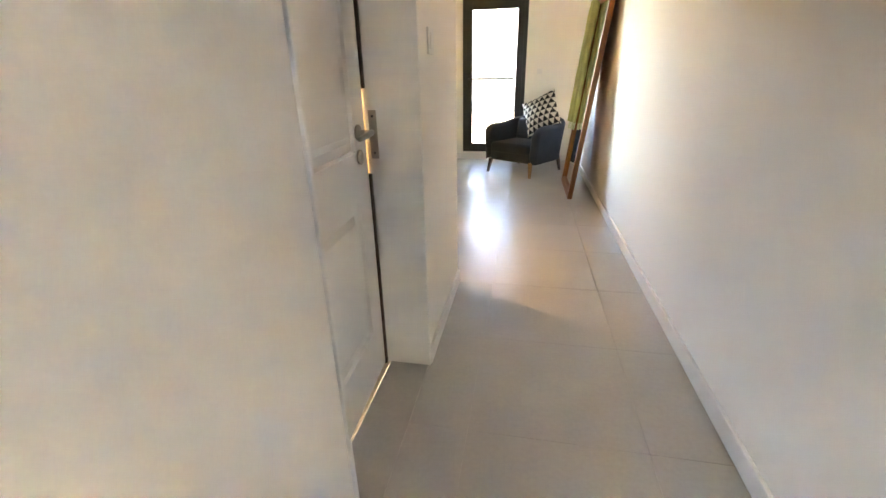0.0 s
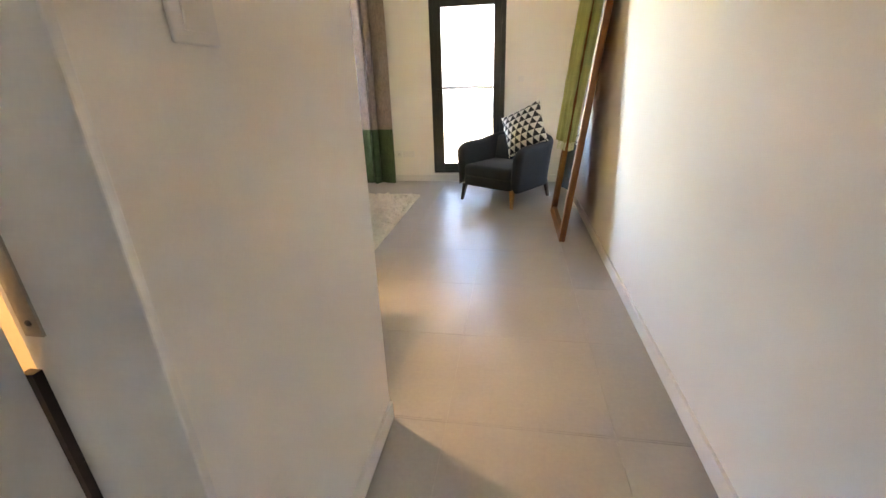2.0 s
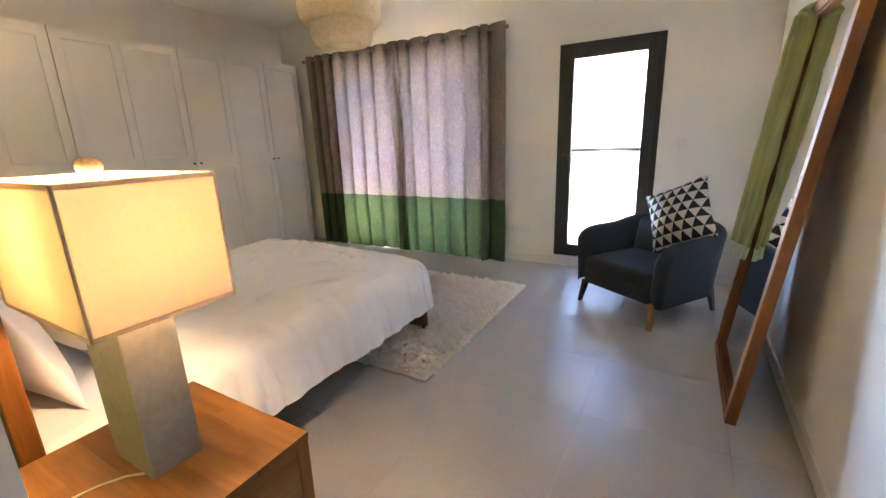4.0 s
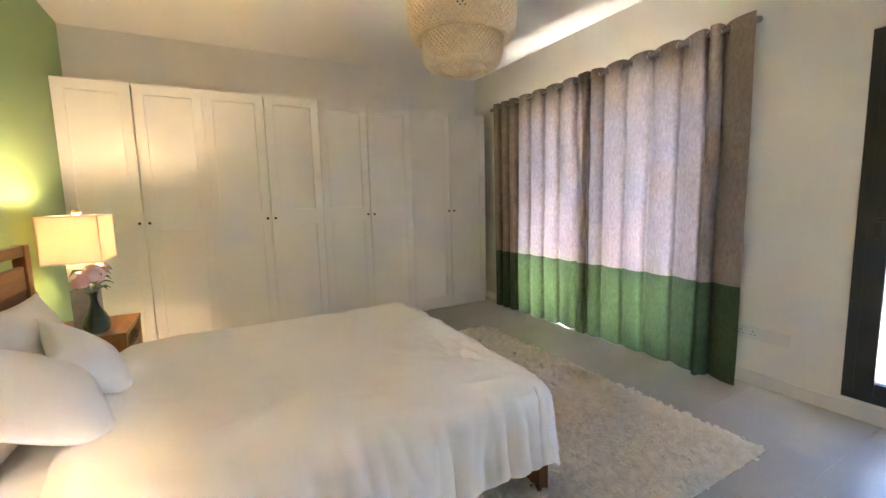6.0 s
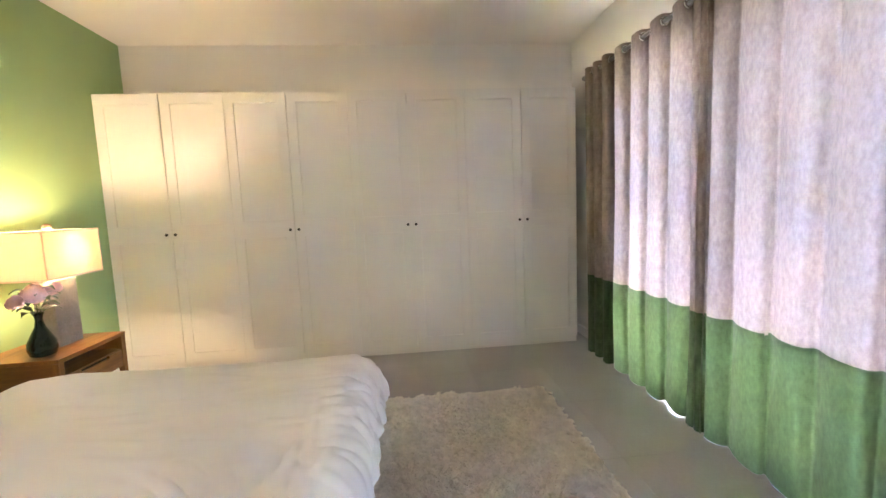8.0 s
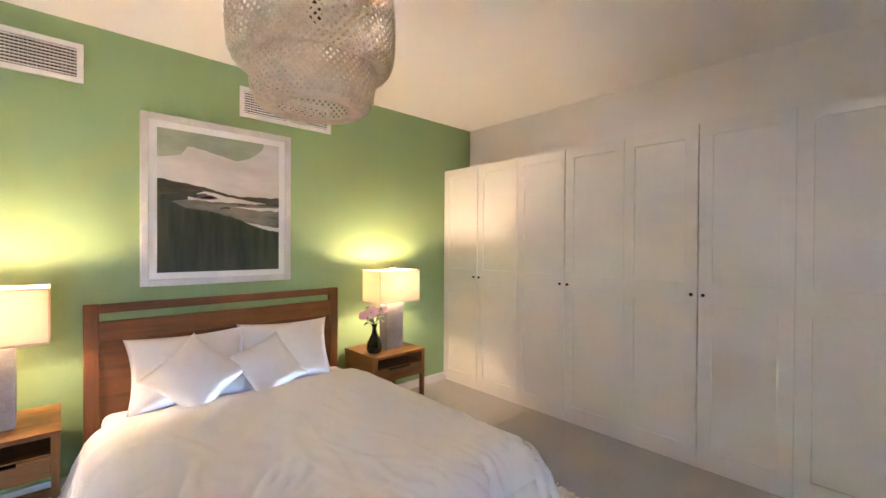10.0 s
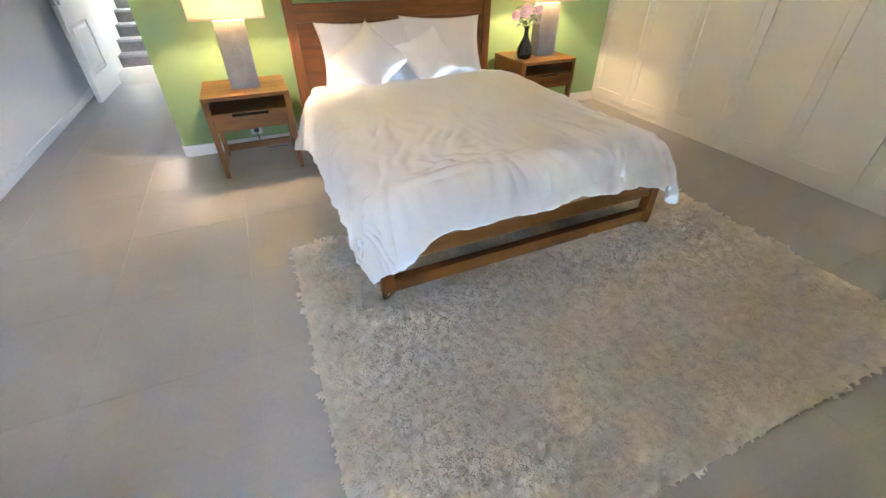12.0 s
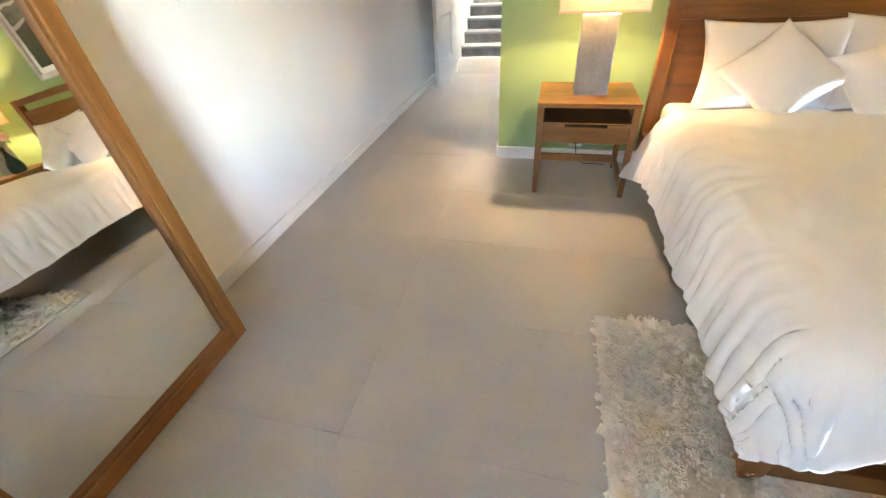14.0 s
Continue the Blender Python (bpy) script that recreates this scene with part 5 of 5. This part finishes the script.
P2 = P1 + np.stack([np.cos(d2) * ln * 0.35 - 0.3 * spread * np.cos(turn_a), np.sin(d2) * ln * 0.35 - 0.3 * spread * np.sin(turn_a), ln * hgt * 0.20], 1)
P3 = P2 + np.stack([np.cos(d2 + tcurl[K]) * ln * 0.22, np.sin(d2 + tcurl[K]) * ln * 0.22, -ln * hgt * 0.12], 1)
S = np.stack([-np.sin(dirn) * wd, np.cos(dirn) * wd, zero], 1)
S2 = np.stack([-np.sin(d2) * wd, np.cos(d2) * wd, zero], 1)
V = np.concatenate([P0 - S, P0 + S, P1 - S, P1 + S, P2 - S2, P2 + S2, P3 - S2 * 0.5, P3 + S2 * 0.5], 0)
I = np.arange(N)
quads = np.concatenate([np.stack([I + q * N, I + (q + 1) * N, I + (q + 3) * N, I + (q + 2) * N], 1) for q in (0, 2, 4)], 0)
V[:, 2] = np.maximum(V[:, 2], 0.004)
pile = new("pile", empty_mesh("pile", V.tolist(), quads.tolist(), M_PILE))
pile.parent = rug
tagged(pile, "long tangled ivory wool pile", kind="stuff")

# ---------------------------------------------------------------- leaning mirror and scarf
MY0, MY1, MLEN, MT, FW = 1.955, 2.80, 1.89, 0.045, 0.056
lean = 6.1
mir = thing("floor_mirror", "tall wood-framed mirror leaning against the white wall", "mirror", (-0.275, 0, 0))
mir.matrix_basis = pose(-0.275, 0, 0.0) @ Matrix.Rotation(radians(lean), 4, "Y")
for a, b in ((MY0, MY0 + FW), (MY1 - FW, MY1)):
    part("frame_side", box(0, MT, a, b, 0.0, MLEN, 0.003), MIRWOOD["z"], mir)
for a, b in ((0.0, FW), (MLEN - FW, MLEN)):
    part("frame_rail", box(0, MT, MY0 + FW, MY1 - FW, a, b, 0.003), MIRWOOD["y"], mir)
for a, b in ((MY0 + FW, MY0 + FW + 0.012), (MY1 - FW - 0.012, MY1 - FW)):
    part("inner_bead", box(0.010, 0.03, a, b, FW, MLEN - FW), MIRWOOD["z"], mir)
for a, b in ((FW, FW + 0.012), (MLEN - FW - 0.012, MLEN - FW)):
    part("inner_bead", box(0.010, 0.03, MY0 + FW + 0.012, MY1 - FW - 0.012, a, b), MIRWOOD["y"], mir)
part("glass", box(0.026, 0.030, MY0 + FW, MY1 - FW, FW, MLEN - FW), M_MIRROR, mir, "clear mirror glass")
part("back_board", box(0.031, MT - 0.002, MY0 + FW, MY1 - FW, FW, MLEN - FW), MIRWOOD["z"], mir)


def scarf_at(u, v):
    z = MLEN + 0.012 - v * 1.23
    wid = 0.100 + 0.020 * v
    y = 2.762 + wid * (u - 0.5) * 2 * 0.75 + 0.02 * math.sin(v * 4)
    ph = u * 4 * math.pi * 1.35 + 0.8 * math.sin(v * 3)
    x = -0.036 + 0.016 * math.sin(ph) - 0.010 * math.sin(ph * 0.37 + 1) + 0.006 * noise.noise(Vector((u * 6, v * 9, 0)))
    if v < 0.03:
        x = x * (v / 0.03) + 0.015 * (1 - v / 0.03)
    y += 0.012 * math.cos(ph)
    # past the frame's inner edge the cloth falls back towards the glass
    back = min(1.0, max(0.0, (MY1 - FW - 0.002 - y) / 0.018))
    if v > 0.05:
        x = min(x, -0.008) * (1 - back) + min(0.020, x + 0.046) * back
    elif v > 0.02:
        x = min(x, -0.008)
    return Vector((x, y, z))


def back_scarf(u, v):
    p = scarf_at(u, 0.0)
    return Vector((0.015 + (MT - 0.008) * min(1, v * 3), p.y, MLEN + 0.012 - max(0, v - 0.33) * 0.25))


sc = thing("scarf", "pale green scarf draped over the mirror's top corner", "scarf", (-0.27, 0, 0))
sc.matrix_basis = mir.matrix_basis.copy()
thick(part("cloth", sheet(scarf_at, 60, 50), M_SCARF, sc, "", True), 0.003, 0)
fr = bmesh.new()
for i in range(34):
    p = scarf_at((i + 0.5) / 46, 1.0)
    tube([p, p + Vector((-0.002, 0.004 * math.sin(i), -0.03)), p + Vector((-0.004, 0.008 * math.sin(i * 2.3), -0.07))], 0.002, 4, fr)
part("fringe", fr, M_TASSEL, sc, "pale twisted fringe")

# ---------------------------------------------------------------- armchair and cushion
chair = thing("armchair", "charcoal blue felt armchair on tapered wooden legs", "armchair", (-0.722, 3.30, 0), -34.4)


def tub_path(t):
    """Along the arms and back, seen from above, from one front end (t 0) round to the other (t 1)."""
    hw, fy, by, r = 0.335, -0.345, 0.315, 0.16
    segs = [("l", fy, by - r), ("a", 1), ("b",), ("a", 2), ("r",)]
    L1, LA, LB = by - r - fy, math.pi / 2 * r, 2 * (hw - r)
    tot = 2 * L1 + 2 * LA + LB
    q = t * tot
    if q < L1:
        return Vector((-hw, fy + q, 0)), Vector((-1, 0, 0))
    q -= L1
    if q < LA:
        a = q / r
        return Vector((-hw + r - r * math.cos(a), by - r + r * math.sin(a), 0)), Vector((-math.cos(a), math.sin(a), 0))
    q -= LA
    if q < LB:
        return Vector((-hw + r + q, by, 0)), Vector((0, 1, 0))
    q -= LB
    if q < LA:
        a = math.pi / 2 - q / r
        return Vector((hw - r + r * math.cos(a), by - r + r * math.sin(a), 0)), Vector((math.cos(a), math.sin(a), 0))
    q -= LA
    return Vector((hw, by - r - q, 0)), Vector((1, 0, 0))


def rise(t):
    """Height of the top edge: low arms that sweep up to the back."""
    k = min(1.0, max(0.0, (min(t, 1 - t) - 0.20) / 0.22))
    k = k * k * (3 - 2 * k)
    end = min(1.0, min(t, 1 - t) / 0.10)
    return 0.605 + 0.07 * k - 0.110 * (1 - math.sqrt(1 - (1 - end) ** 2))


def shell(t, c):
    """c runs up the outside, over the rounded top and down the inside."""
    p, nrm = tub_path(t)
    top, th = rise(t), 0.10
    flare = 0.055
    tt = c
    if tt < 0.38:
        h = 0.165 + (top - 0.05 - 0.165) * tt / 0.38
        off = th / 2 + flare * (max(0.0, h - 0.2) / 0.5) ** 1.3
    elif tt < 0.62:
        a = (tt - 0.38) / 0.24 * math.pi
        h = top - 0.05 + 0.05 * math.sin(a)
        off = th / 2 * math.cos(a) + flare * ((top - 0.25) / 0.5) ** 1.3
    else:
        h = top - 0.05 - (top - 0.05 - 0.22) * (tt - 0.62) / 0.38
        off = -th / 2 + flare * (max(0.0, h - 0.2) / 0.5) ** 1.3 * 0.8
    e = min(t, 1 - t)
    rnd_end = math.sqrt(max(0.0, 1 - (1 - min(1, e / 0.022)) ** 2))
    q = p + nrm * (off * (0.35 + 0.65 * rnd_end))
    q.z = h
    return q


bm = sheet(shell, 90, 44)
for t in (0.0, 1.0):
    ring = [shell(t, k / 44) for k in range(45)]
    vs = [bm.verts.new(p) for p in ring]
    bm.faces.new(vs)
bmesh.ops.remove_doubles(bm, verts=bm.verts, dist=0.0004)
bmesh.ops.recalc_face_normals(bm, faces=bm.faces)
part("back_shell", bm, M_NAVY, chair, "", True)
part("seat_base", box(-0.30, 0.30, -0.345, 0.28, 0.165, 0.28, 0.03, 3), M_NAVY, chair, "", True)
part("seat_cushion", box(-0.292, 0.292, -0.355, 0.26, 0.262, 0.39, 0.04, 4), M_NAVY, chair, "", True)
part("back_cushion", box(-0.285, 0.285, -0.06, 0.06, -0.15, 0.15, 0.05, 4, Matrix.Translation((0, 0.24, 0.49)) @ Matrix.Rotation(radians(-12), 4, "X")), M_NAVY, chair, "", True)
for i, (lx, ly) in enumerate(((-0.325, -0.345), (0.325, -0.345), (0.325, 0.345), (-0.325, 0.345))):
    # one front leg coloured as lit, the other three as shaded
    part("leg", taper(lx * 0.93, ly * 0.9, 0, 0.18, 0.024, 0.042, lx * 0.07, ly * 0.1), LITLEG if i == 1 else SHADELEG, chair, "tapered leg coloured pale as lit" if i == 1 else "tapered leg coloured dark as in shade")
cush = single("cushion", pillow_bm(0.47, 0.47, 0.18, 9, pinch=0.14), M_TRI, "black and white triangle-patterned cushion on the armchair", "cushion", smooth=True)
cush.matrix_basis = pose(-0.545, 3.37, 0.715) @ Matrix.Rotation(radians(-34), 4, "Z") @ Matrix.Rotation(radians(-20), 4, "X") @ Matrix.Rotation(radians(-27), 4, "Y")

# ---------------------------------------------------------------- floor tiles, piece by piece
TX, TY = 0.605, 0.574
tile_mesh = to_mesh(box(-TX / 2 + 0.0005, TX / 2 - 0.0005, -TY / 2 + 0.0005, TY / 2 - 0.0005, -0.012, 0.0, 0.0005, 1), "tile", M_TILE)


def lay_tiles(x0, x1, y0, y1):
    """Tiles on one grid, cut at the edges of the given stretch of floor."""
    for i in range(-12, 4):
        for j in range(-8, 10):
            cx, cy = -0.87 + TX * (i + 0.5), 0.01 + TY * (j + 0.5)
            a, b, c, d = max(x0, cx - TX / 2), min(x1, cx + TX / 2), max(y0, cy - TY / 2), min(y1, cy + TY / 2)
            if b - a < 0.01 or d - c < 0.01:
                continue
            whole = b - a > TX - 0.001 and d - c > TY - 0.001
            o = new("tile", tile_mesh if whole else to_mesh(box(a - cx + 0.0005, b - cx - 0.0005, c - cy + 0.0005, d - cy - 0.0005, -0.012, 0.0, 0.0005, 1), "tile", M_TILE))
            o.parent = floor
            o.location = (cx, cy, 0)


lay_tiles(WX, 0, 0, WY)
lay_tiles(CX, 0, EY, 0)
